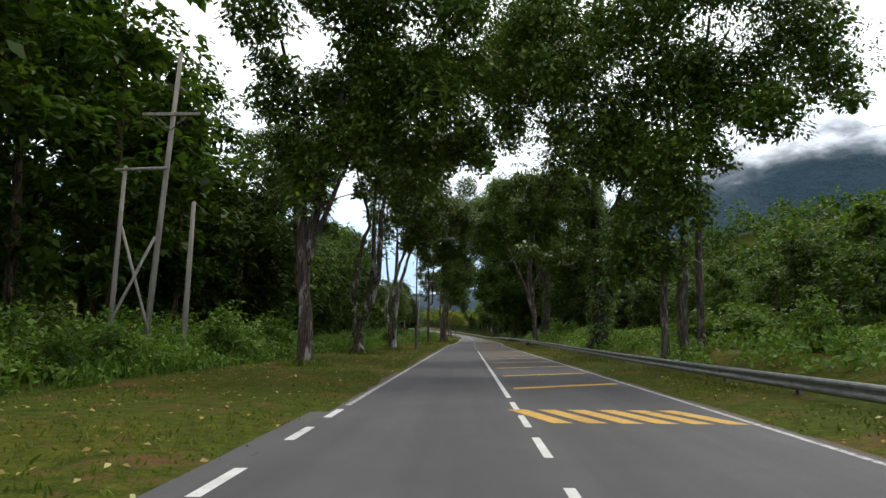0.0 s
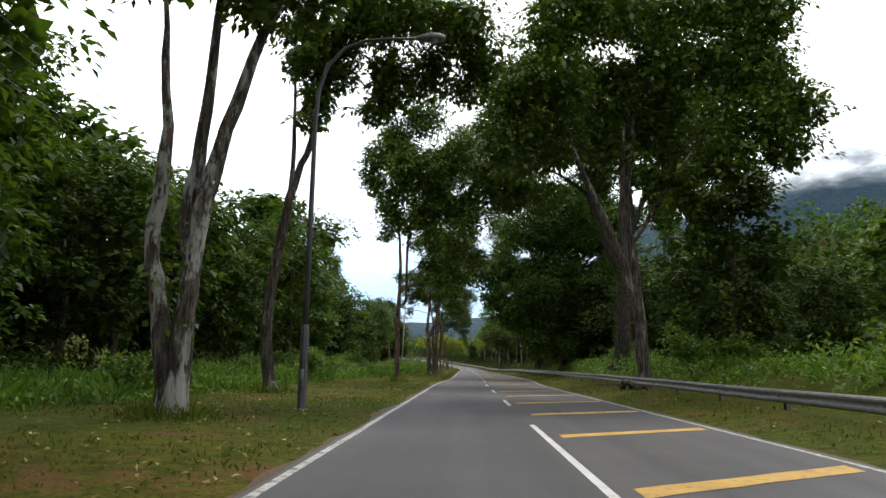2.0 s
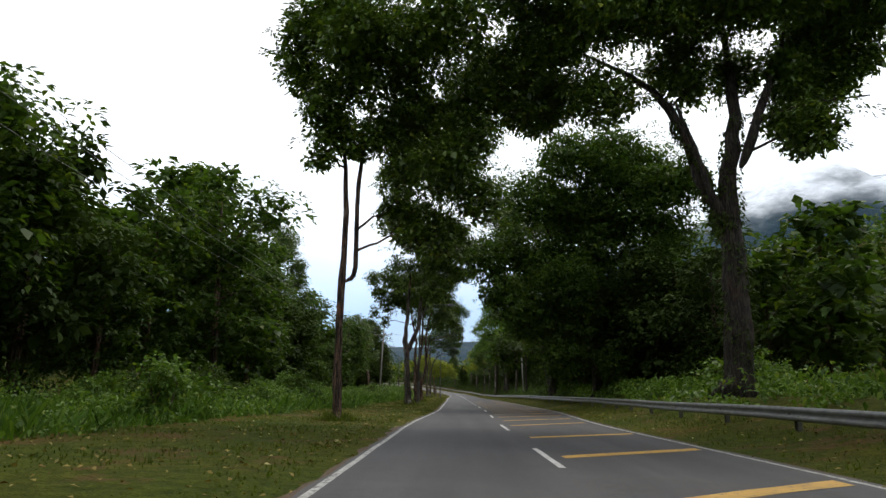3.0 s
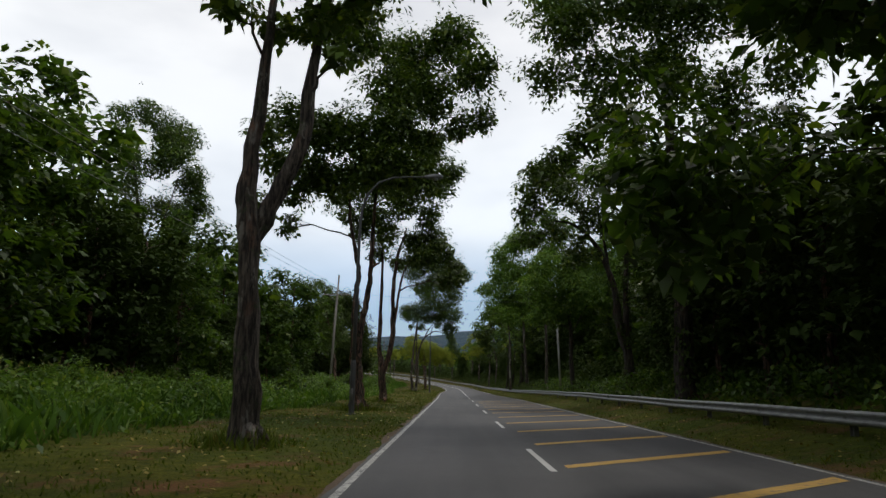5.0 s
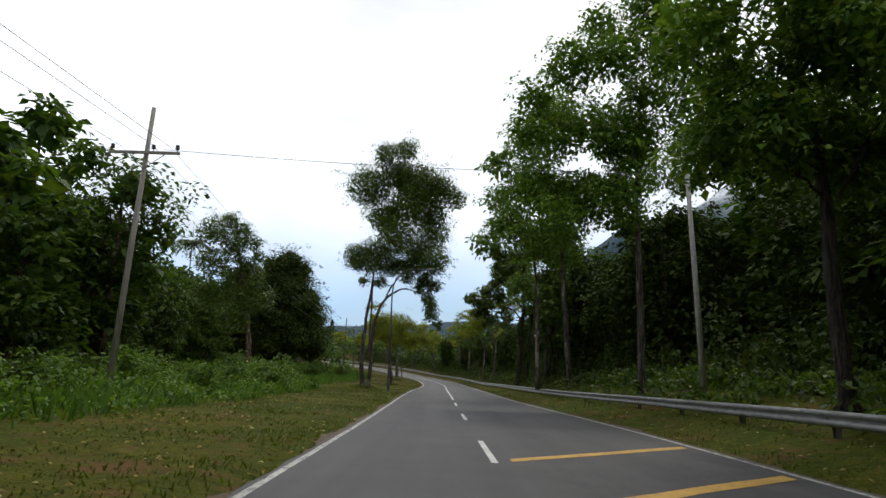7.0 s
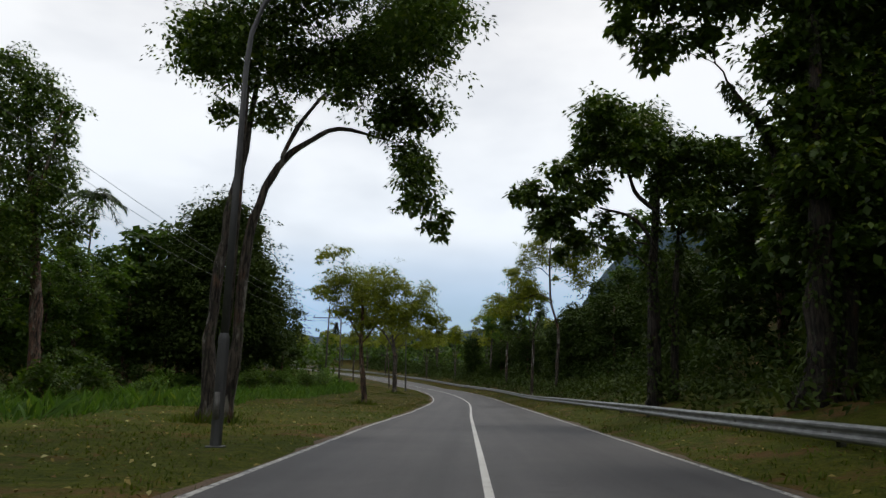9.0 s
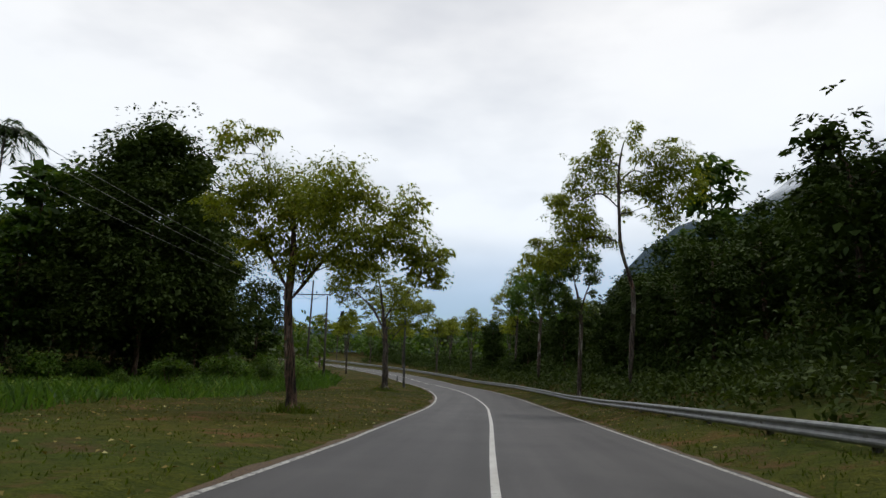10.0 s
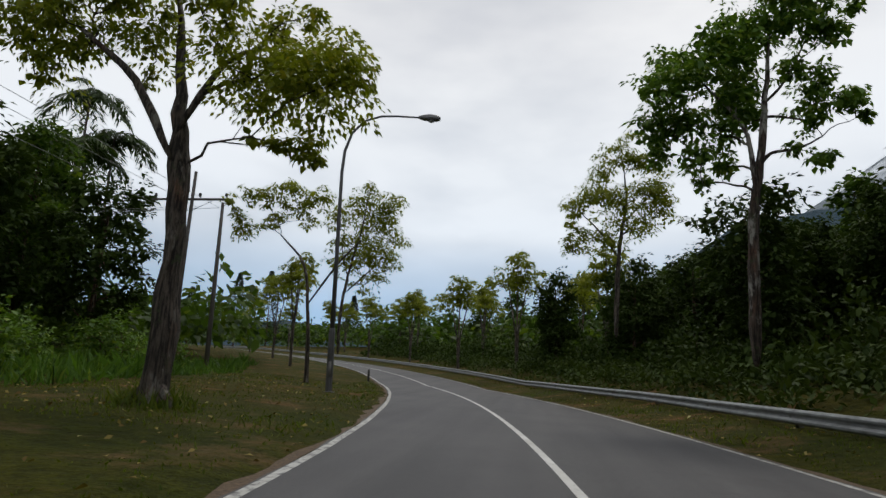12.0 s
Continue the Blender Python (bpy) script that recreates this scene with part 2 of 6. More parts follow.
CONCRETE = plain_material("pole_concrete", (0.28, 0.27, 0.25), (0.42, 0.41, 0.39), 0.85)
CERAMIC = plain_material("dark_insulator", (0.02, 0.018, 0.016), (0.05, 0.045, 0.04), 0.3)
WIRE = plain_material("wire_metal", (0.12, 0.12, 0.12), (0.2, 0.2, 0.2), 0.5, 0.5)
BLACK_PAINT = plain_material("marker_black", (0.02, 0.02, 0.02), (0.05, 0.05, 0.05), 0.6)


# ---------------------------------------------------------------- the road's line
BEND, RADIUS, REF = 239.5, 168.0, 1.6


def mixd(a, b, t):
    t = min(1.0, max(0.0, t))
    t = t * t * (3 - 2 * t)
    return a + (b - a) * t


def line_left(u):
    return mixd(mixd(mixd(-3.5, -2.85, (u - 84) / 24), -3.1, (u - 160) / 35), -2.75, (u - 206) / 16) + mixd(0.0, 0.2, (u - 240) / 20)


def line_mid(u):
    return mixd(mixd(mixd(-0.22, 0.1, (u - 84) / 24), 0.2, (u - 170) / 30), 0.33, (u - 214) / 18)


def line_right(u):
    return mixd(mixd(mixd(3.4, 4.45, (u - 84) / 24), 3.75, (u - 158) / 32), 3.8, (u - 238) / 18)


def grade(u):
    """Height of the road along its length: level, then a climb through the bend."""
    s = max(0.0, u - 238.0)
    z = 0.0009 * min(s, 17) ** 2 + 0.031 * min(max(s - 17, 0.0), 33) + 0.06 * min(max(s - 50, 0.0), 95)
    return z + 0.02 * max(0.0, s - 145)


def bank(u):
    return mixd(0.0, -0.018, (u - 230) / 25)


def place(u, d):
    """World x, y of a point at station u and offset d to the right of the reference line."""
    if u <= BEND:
        return REF + d, u
    a = (u - BEND) / RADIUS
    r = RADIUS + d
    return REF - RADIUS + r * math.cos(a), BEND + r * math.sin(a)


def road_z(u, d):
    return grade(u) + bank(u) * d


def station(x, y):
    if y <= BEND:
        return y, x - REF
    cx = REF - RADIUS
    a = min(1.35, math.atan2(y - BEND, max(x - cx, 1e-3)))
    return BEND + RADIUS * a, math.hypot(x - cx, y - BEND) - RADIUS


def ground_z(x, y):
    u, d = station(x, y)
    dd = min(max(d, -9.0), 9.0)
    z = road_z(u, dd) - 0.07
    left, right = line_left(u) - 0.25, line_right(u) + 0.25
    if d < left:
        z += mixd(0, 0.13, (left - d) / 0.5) + mixd(0, 0.12, (left - d - 1) / 5)
        z += 0.05 * noise.noise((x * 0.5, y * 0.5, 0)) * mixd(0, 1, (left - d) / 2)
        z += mixd(0, 0.25, (left - d - 5) / 8) * noise.noise((x * 0.13, y * 0.13, 3))
        z += mixd(0, 10, (-d - 34) / 90) if u > 60 else mixd(0, 4, (-d - 30) / 60)
    elif d > right:
        z += mixd(0, 0.13, (d - right) / 0.5) + mixd(0, mixd(0.06, 0.26, (u - 18) / 70), (d - right - 0.5) / 1.7) + mixd(0, 0.7, (d - right - 2.2) / 3)
        z += 0.05 * noise.noise((x * 0.5, y * 0.5, 7)) * mixd(0, 1, (d - right) / 2)
        hill = mixd(0, 1, (u - 178) / 40) * (1 - mixd(0, 0.85, (u - 262) / 45))
        z += hill * mixd(0, 16, (d - 8) / 42) + mixd(0, 5, (d - 60) / 160) + (1 - mixd(0, 1, (u - 190) / 60)) * mixd(0, mixd(16, 28, (u - 110) / 80), (d - 26) / 80)
    far = math.hypot(x, y - 120)
    z += 3.0 * noise.noise((x * 0.01, y * 0.01, 1)) * mixd(0, 1, (abs(d) - 40) / 100)
    return mixd(z, min(z, 10.0), (far - 260) / 160)


# ---------------------------------------------------------------- mesh tools
class Shape:
    """Collects vertices and faces and turns them into one mesh."""

    def __init__(self):
        self.v, self.f, self.count = [], [], 0

    def add(self, verts, faces):
        verts = np.asarray(verts, float).reshape(-1, 3)
        self.v.append(verts)
        self.f += [tuple(i + self.count for i in f) for f in faces]
        self.count += len(verts)

    def tube(self, path, radii, sides=8, cap=True, rough=0.0):
        path = [Vector(p) for p in path]
        rings = []
        side = Vector((1, 0, 0))
        for i, p in enumerate(path):
            a, b = path[max(i - 1, 0)], path[min(i + 1, len(path) - 1)]
            along = (b - a).normalized() if (b - a).length > 1e-6 else Vector((0, 0, 1))
            side = (side - along * side.dot(along))
            if side.length < 1e-4:
                side = along.orthogonal()
            side.normalize()
            up = along.cross(side)
            ring = []
            for k in range(sides):
                w = side * math.cos(2 * math.pi * k / sides) + up * math.sin(2 * math.pi * k / sides)
                lump = 1 + rough * noise.noise((w.x * 2.2 + path[0].x, w.y * 2.2 + path[0].y, p.z * 0.5)) + 0.6 * rough * noise.noise((w.x * 6, w.y * 6, p.z * 0.9)) if rough else 1.0
                ring.append(p + w * radii[i] * lump)
            rings.append(ring)
        verts = [v for r in rings for v in r]
        faces = [(i * sides + k, i * sides + (k + 1) % sides, (i + 1) * sides + (k + 1) % sides, (i + 1) * sides + k) for i in range(len(path) - 1) for k in range(sides)]
        if cap:
            faces += [tuple(range(sides - 1, -1, -1)), tuple(range(len(verts) - sides, len(verts)))]
        self.add(verts, faces)

    def box(self, lo, hi, m=None):
        v = [Vector((x, y, z)) for x in (lo[0], hi[0]) for y in (lo[1], hi[1]) for z in (lo[2], hi[2])]
        if m is not None:
            v = [m @ p for p in v]
        self.add(v, [(0, 1, 3, 2), (4, 6, 7, 5), (0, 4, 5, 1), (2, 3, 7, 6), (0, 2, 6, 4), (1, 5, 7, 3)])

    def lathe(self, profile, centre, sides=10):
        verts = [(centre[0] + r * math.cos(2 * math.pi * k / sides), centre[1] + r * math.sin(2 * math.pi * k / sides), centre[2] + z) for r, z in profile for k in range(sides)]
        faces = [(i * sides + k, i * sides + (k + 1) % sides, (i + 1) * sides + (k + 1) % sides, (i + 1) * sides + k) for i in range(len(profile) - 1) for k in range(sides)]
        faces += [tuple(range(sides - 1, -1, -1)), tuple(range(len(verts) - sides, len(verts)))]
        self.add(verts, faces)

    def mesh(self, name, mat, smooth=True):
        me = bpy.data.meshes.new(name)
        me.from_pydata(np.concatenate(self.v).tolist(), [], self.f)
        me.materials.append(mat)
        if smooth:
            me.polygons.foreach_set("use_smooth", np.ones(len(me.polygons), bool))
        me.update()
        return me


def part(name, shape, mat, parent, label="", smooth=True):
    ob = new(name, shape if isinstance(shape, bpy.types.Mesh) else shape.mesh(name, mat, smooth))
    ob.parent = parent
    return tagged(ob, label) if label else ob


def thing(name, at, label, category, group="", turn=0.0, kind=""):
    ob = new(name)
    ob.empty_display_size = 0.3
    ob.matrix_basis = pose(*at, 0, 0, turn)
    return tagged(ob, label, category, group, kind)


def quads(name, q, mat):
    """One mesh of loose quads from an array of n x 4 x 3."""
    n = len(q)
    me = bpy.data.meshes.new(name)
    me.vertices.add(n * 4)
    me.vertices.foreach_set("co", np.ascontiguousarray(q, np.float32).ravel())
    me.loops.add(n * 4)
    me.loops.foreach_set("vertex_index", np.arange(n * 4, dtype=np.int32))
    me.polygons.add(n)
    me.polygons.foreach_set("loop_start", np.arange(0, n * 4, 4, dtype=np.int32))
    me.materials.append(mat)
    me.update(calc_edges=True)
    return me


def unit(a):
    return a / np.maximum(np.linalg.norm(a, axis=-1, keepdims=True), 1e-9)


def leaf_quads(rng, at, along, length, width, fold=0.25):
    """A folded, pointed leaf at each place, hanging along the given way."""
    n = len(at)
    along = unit(along)
    flat = unit(np.cross(along, np.array([0, 0, 1.0]) + rng.normal(0, 0.36, (n, 3))))
    up = np.cross(flat, along)
    ln = (length * rng.uniform(0.65, 1.25, n))[:, None]
    w = ln * width / 2
    tip = at + along * ln - np.array([0, 0, 1.0]) * ln * 0.12
    mid = at + along * ln * 0.45 + up * ln * fold * 0.3
    return np.stack([at, mid + flat * w, tip, mid - flat * w], 1)


def cloud_of_leaves(rng, blobs, leaf, width, per_clump=45, droop=0.5, spread=0.16, tuft=9.0):
    """Leaves in small drooping domes, strewn through ellipsoids (x, y, z, radius, half height, leaves) and the gaps between neighbours.

    Returns quads and the places of the domes.
    """
    allq, clumps = [], []
    mids = np.array([b[:3] for b in blobs], float)
    for i, (x, y, z, r, h, count) in enumerate(blobs):
        k = max(4, int(count / per_clump))
        gaps = np.linalg.norm(mids - mids[i], axis=1)
        near = [j for j in np.argsort(gaps)[1:4] if gaps[j] < 2.3 * (r + blobs[j][3])]
        centre = np.tile(mids[i], (k, 1))
        girth = np.tile(np.array([r, r, h]), (k, 1))
        if near:
            other = np.array(near)[rng.integers(0, len(near), k)]
            part_way = np.where(rng.random(k) < 0.45, rng.uniform(0.25, 0.7, k), 0.0)[:, None]
            centre += (mids[other] - mids[i]) * part_way
            girth *= 1 - 0.25 * (part_way > 0)
        d = unit(rng.normal(0, 1, (k, 3)) + np.array([0, 0, 0.55]))
        rad = rng.uniform(0.35, 1.0, k) ** 0.6
        stray = rng.random(k) < 0.06
        rad = np.where(stray, rng.uniform(1.05, 1.4, k), rad)
        lumpy = 1 + 0.28 * np.sin(d[:, 0] * 4.1 + x * 3) * np.cos(d[:, 2] * 3.3 + z * 2) + 0.2 * np.sin(d[:, 1] * 7.3 + z * 5)
        c = centre + d * (rad * lumpy)[:, None] * girth * rng.uniform(0.85, 1.15, (k, 1))
        clumps.append(c)
        size = np.minimum(spread * (r + h), tuft) * rng.uniform(0.6, 1.5, k) * np.where(stray, 0.6, 1.0)
        share = size ** 1.5
        own = rng.choice(k, int(count), p=share / share.sum())
        n = len(own)
        turn, out = rng.uniform(0, 2 * math.pi, n), rng.uniform(0, 1, n) ** 0.55
        way = np.stack([np.cos(turn), np.sin(turn), np.zeros(n)], 1)
        lift = 0.62 * (1 - out ** 2) - 0.2 + rng.normal(0, 0.16, n)
        off = (way * out[:, None] + np.array([0, 0, 1.0]) * lift[:, None]) * size[own][:, None]
        at = c[own] + off
        along = way * (0.35 + out)[:, None] + d[own] * 0.35 + rng.normal(0, 0.38, at.shape) - np.array([0, 0, 1.0]) * (droop * (0.4 + out))[:, None]
        allq.append(leaf_quads(rng, at, along, leaf, width))
    return np.concatenate(allq), clumps


def inner_leaves(rng, blobs, share, leaf, reach):
    """Larger leaves deep inside the crown, which close it to the light."""
    out = []
    for x, y, z, r, h, count in blobs:
        n = max(6, int(count * share))
        at = np.array([x, y, z]) + unit(rng.normal(0, 1, (n, 3))) * reach * (rng.uniform(0, 1, (n, 1)) ** 0.4) * np.array([r, r, h])
        out.append(leaf_quads(rng, at, rng.normal(0, 1, (n, 3)), leaf, 0.8))
    return np.concatenate(out)


def bent(a, b, sag, n=5, wob=0.0, rng=None):
    """Points of a curved way from a to b."""
    a, b = np.array(a, float), np.array(b, float)
    t = np.linspace(0, 1, n)[:, None]
    p = a + (b - a) * t + np.array([0, 0, sag]) * np.sin(t * math.pi)
    if rng is not None and wob:
        p[1:-1] += rng.normal(0, wob, p[1:-1].shape)
    return p


def stem_points(stem, rng, wob=0.05):
    """A stem given by a few points (x, y, z, radius), with more points between them."""
    pts = np.array(stem, float)
    keep = np.linspace(0, len(pts) - 1, (len(pts) - 1) * 4 + 1)
    pad = np.concatenate([2 * pts[:1] - pts[1:2], pts, 2 * pts[-1:] - pts[-2:-1]])
    out = []
    for v in keep:
        i = min(int(v), len(pts) - 2)
        t = v - i
        a, b, c, d = pad[i:i + 4]
        out.append(b + 0.5 * t * (c - a + t * (2 * a - 5 * b + 4 * c - d + t * (3 * (b - c) + d - a))))
    out = np.array(out)
    out[:, 3] = np.interp(keep, range(len(pts)), pts[:, 3])
    out[1:-1, :2] += rng.normal(0, wob, (len(out) - 2, 2))
    return out


def make_tree(name, x, y, stems, blobs, label, leaf_mat, bark, leaf=0.2, width=0.42, seed=1, group="roadside trees", per_clump=45,
              droop=0.5, inner=0.0, flare=1.4, twigs=10, spread=0.16, sink=0.15, tuft=9.0):
    """A tree: stems and crown masses are given relative to its foot."""
    rng = np.random.default_rng(seed)
    tree = thing(name, (x, y, ground_z(x, y) - 0.02), label, "tree", group)
    trunk = Shape()
    lines = []
    for s in stems:
        p = stem_points(s, rng, s[0][3] * 0.09)
        lines.append(p)
        r = p[:, 3] * (1 + 0.05 * np.sin(np.arange(len(p)) * 2.1 + seed))
        q = p[:, :3].copy()
        if s[0][2] < 0.7:
            r[0] *= flare
            q[0, 2] -= sink
        else:
            r[0] *= 0.3
            r[1] *= 0.82
        extra = q[0] * 0.62 + q[1] * 0.38
        q = np.insert(q, 1, extra, 0)
        r = np.insert(r, 1, (r[0] * 0.3 + r[1] * 0.7))
        trunk.tube(q, r, 18 if s[0][3] > 0.13 else 9, True, (0.3 if s[0][3] > 0.25 else 0.2) if group == "roadside trees" else 0.0)
    # roots running out from the foot
    base = max(s[0][3] for s in stems)
    if base > 0.16:
        for k in range(5):
            a = rng.uniform(0, 2 * math.pi)
            e = base * rng.uniform(1.5, 2.3)
            trunk.tube([(math.cos(a) * base * 0.6, math.sin(a) * base * 0.6, base * 1.3), (math.cos(a) * base * 1.6, math.sin(a) * base * 1.6, base * 0.4), (math.cos(a) * e, math.sin(a) * e, -0.1)],
                       [base * 0.46, base * 0.26, base * 0.08], 6)
    part("trunk", trunk, bark, tree)
    crown, clumps = cloud_of_leaves(rng, blobs, leaf, width, per_clump, droop, spread, tuft)
    nodes = [(*q, 0.0) for q in np.concatenate(lines)]
    order = sorted(range(len(blobs)), key=lambda k: min(np.linalg.norm(np.array(q[:3]) - blobs[k][:3]) for q in nodes))
    for k in order:
        bx, by, bz, r, h, count = blobs[k]
        c = clumps[k]
        goal = np.array((bx, by, bz))
        foot = min(nodes, key=lambda q: np.linalg.norm(goal - q[:3]) * (1.35 if q[4] == 0 else 1.0) + 1.6 * max(0.0, q[2] - bz + 0.3) + 0.12 * q[4])
        limb = Shape()
        size = max(0.018, min(foot[3] * 0.66, 0.03 + 0.03 * r))
        gap = np.linalg.norm(goal - foot[:3])
        p = bent(foot[:3], goal, 0.1 * gap, 6, 0.035 * gap, rng)
        limb.tube(p, np.linspace(size, size * 0.45, 6), 6)
        nodes += [(*q, size * (1 - 0.1 * i), foot[4] + gap) for i, q in enumerate(p) if i > 1]
        for i in range(min(twigs, len(c))):
            limb.tube(bent(p[3 + i % 3], c[i], 0.05 * r, 4, 0.03 * r, rng), [size * 0.4, size * 0.28, size * 0.17, size * 0.07], 4, False)
        part("limb", limb, bark, tree)
    if inner:
        crown = np.concatenate([crown, inner_leaves(rng, blobs, inner, leaf * 1.3, 0.6 if leaf > 0.3 else 0.84)])
    part("crown", quads("crown", crown, leaf_mat), leaf_mat, tree)
    return tree


def creepers(tree, lines, rng, amount, leaf_mat):
    """Climbing leaves in uneven patches round the lower stems of a tree."""
    out = []
    for line in lines:
        p = np.array(line, float)
        top = p[min(3, len(p) - 1), 2]
        n = int(2600 * amount * top / 8)
        z = p[0, 2] + rng.uniform(0.03, 1.0, n) * (top - p[0, 2])
        turn = rng.uniform(0, 2 * math.pi, n)
        patch = np.sin(z * 1.9 + turn * 1.5 + p[0, 3] * 40) + 0.7 * np.sin(z * 4.3 - turn)
        keep = patch > 0.9 - 1.9 * amount
        z, turn = z[keep], turn[keep]
        way = np.stack([np.cos(turn), np.sin(turn), np.zeros(len(z))], 1)
        r = np.interp(z, p[:, 2], p[:, 3])[:, None]
        at = np.stack([np.interp(z, p[:, 2], p[:, k]) for k in range(3)], 1) + way * (r + rng.uniform(0, 0.1 + 0.5 * amount, (len(z), 1)) ** 1.5)
        out.append(leaf_quads(rng, at, way * 0.7 + rng.normal(0, 0.4, at.shape) - np.array([0, 0, 0.8]), 0.19, 0.6))
    part("creeper", quads("creeper", np.concatenate(out), leaf_mat), leaf_mat, tree, "green climbing leaves on the trunk")


def roadside(x, y, stems, crown, label, leaf_mat, bark, seed, leaf=0.21, width=0.5, droop=0.5, per_clump=26, dense=500, vines=0.0):
    """A roadside tree from its stems (aside, up, radius) and the round masses of its crown (aside, up, radius)."""
    rng = np.random.default_rng(seed)
    lines = []
    for s in stems:
        lean = rng.uniform(-0.06, 0.06)
        lines.append([(dx, lean * dz, dz, r) for dx, dz, r in s])
    wide = max(c[0] for c in crown) - min(c[0] for c in crown)
    blobs = []
    for k, (dx, dz, r) in enumerate(crown):
        blobs.append((dx, rng.uniform(-0.26, 0.26) * min(wide, 9.0) * (0.4 + 0.6 * (r > 1.2)), dz, r, r * rng.uniform(0.8, 0.98), max(90, int(dense * r * r))))
    tree = make_tree("tree", x, y, lines, blobs, label, leaf_mat, bark, leaf, width, seed, "roadside trees", per_clump, droop, inner=0.42 if leaf_mat is not LEAF_LIGHT else 0.05, twigs=8, spread=0.2, tuft=0.5)
    if vines:
        creepers(tree, lines[:2], rng, vines, LEAF_DENSE if bark is BARK_SHADED and vines < 1 else leaf_mat)
    return tree


# ---------------------------------------------------------------- ground, road, paint
def spaced(stops):
    out = []
    for (a, b, s) in stops:
        out += list(np.arange(a, b, s))
    return out


gx = spaced([(-2600, -600, 400), (-600, -160, 55), (-160, -60, 10), (-60, -24, 3), (-24, 16, 0.8), (16, 60, 3), (60, 160, 10), (160, 600, 55), (600, 2800, 400)])
gy = spaced([(-900, -120, 120), (-120, -20, 10), (-20, 330, 1.5), (330, 470, 5), (470, 800, 30), (800, 3600, 400)])
gv = [(x, y, ground_z(x, y)) for y in gy for x in gx]
gw = len(gx)
gf = [(j * gw + i, j * gw + i + 1, (j + 1) * gw + i + 1, (j + 1) * gw + i) for j in range(len(gy) - 1) for i in range(gw - 1)]
soil = Shape()
soil.add(gv, gf)
ground = new("ground", soil.mesh("ground", VERGE))
tagged(ground, "rough roadside grass and brown soil along the road", "ground", kind="structure")


def strip(name, u0, u1, left, right, lift, mat, label, category, du=1.0, skirt=0.0, kind="structure", wob=0.0):
    """A strip on the road between two offsets that change along it."""
    n = max(2, int(math.ceil((u1 - u0) / du)) + 1)
    s = Shape()
    v, f = [], []
    for k in range(n):
        u = u0 + (u1 - u0) * k / (n - 1)
        a, b = left(u), right(u)
        if wob:
            a += wob * noise.noise((u * 0.9, 1.0, a))
            b += wob * noise.noise((u * 0.9, 5.0, b))
        row = [(*place(u, d), road_z(u, d) + lift) for d in (a, a * 0.67 + b * 0.33, a * 0.33 + b * 0.67, b)]
        if skirt:
            row = [(row[0][0], row[0][1], row[0][2] - skirt)] + row + [(row[3][0], row[3][1], row[3][2] - skirt)]
        v += row
    w = 6 if skirt else 4
    f = [(j * w + i, j * w + i + 1, (j + 1) * w + i + 1, (j + 1) * w + i) for j in range(n - 1) for i in range(w - 1)]
    s.add(v, f)
    ob = new(name, s.mesh(name, mat, False))
    return tagged(ob, label, category, kind=kind)


road = strip("road", -60, 470, lambda u: line_left(u) - mixd(0.13, 0.08, (u - 170) / 30), lambda u: line_right(u) + mixd(0.16, 0.1, (u - 170) / 30), 0.0, ASPHALT, "grey worn asphalt two-lane road between grass verges", "road", 0.5, 0.12, wob=0.06)
strip("road", -9, 11.6, lambda u: -3.75 - 4.2 * min(1, max(0.02, (11.6 - u) / 9)) ** 0.7, lambda u: -3.6, -0.006, ASPHALT, "worn asphalt side opening with crumbling edge", "side road", 0.4, 0.1, wob=0.07)


def paint(name, u0, u1, d, w, mat, label, du=1.0):
    ob = strip(name, u0, u1, lambda u: d(u) - w / 2, lambda u: d(u) + w / 2, 0.004, mat, label, "road marking", du)
    ob.parent = road
    del ob["category"], ob["kind"]
    return ob


paint("edge_line", 12.6, 460, lambda u: line_left(u) + 0.02 * noise.noise((u * 0.4, 0, 0)), 0.11, EDGE_PAINT, "white edge line along the left lane, dirty")
paint("edge_line", -40, 460, line_right, 0.1, EDGE_PAINT, "thin white edge line along the right lane")
for a in (-8.0, -4.6, -1.2, 2.2, 5.2, 8.3, 10.7):
    paint("edge_dash", a, a + 1.25, line_left, 0.14, WHITE_PAINT, "white dash across the side opening")
for a in (-2.2, 1.0, 4.2, 7.2, 9.7, 12.0):
    paint("centre_dash", a, a + 1.5, line_mid, 0.11, WHITE_PAINT, "short white centre dash")
paint("centre_line", 14.4, 56.0, line_mid, 0.11, WHITE_PAINT, "continuous white centre line")
for k in range(12):
    a = 62.7 + 10.3 * k
    paint("centre_dash", a, a + 3.6, line_mid, 0.11, WHITE_PAINT, "white centre dash")
paint("centre_line", 184.0, 455, line_mid, 0.11, WHITE_PAINT, "continuous white centre line round the bend")


def yellow_bar(u, slant, w):
    """A slanting rumble bar across the oncoming lane."""
    a, b = line_mid(u) + 0.28, line_right(u) - 0.22
    n = 9
    s = Shape()
    v = []
    for k in range(n):
        d = a + (b - a) * k / (n - 1)
        uu = u + slant * k / (n - 1) + 0.05 * noise.noise((d, u, 0))
        ww = w * (1 + 0.15 * noise.noise((d * 2, u, 4)))
        for e in (-ww / 2, ww / 2):
            v.append((*place(uu + e, d), road_z(uu + e, d) + 0.006))
    s.add(v, [(2 * k, 2 * k + 2, 2 * k + 3, 2 * k + 1) for k in range(n - 1)])
    return part("yellow_bar", s, YELLOW_PAINT, road, "worn yellow slanting bar across one lane", False)


for u in [17.0 + 5.25 * k for k in range(13)]:
    yellow_bar(u, 2.0, 0.46)
for u in [86.2 + 4.09 * k for k in range(18)]:
    yellow_bar(u, 3.0, 0.4)
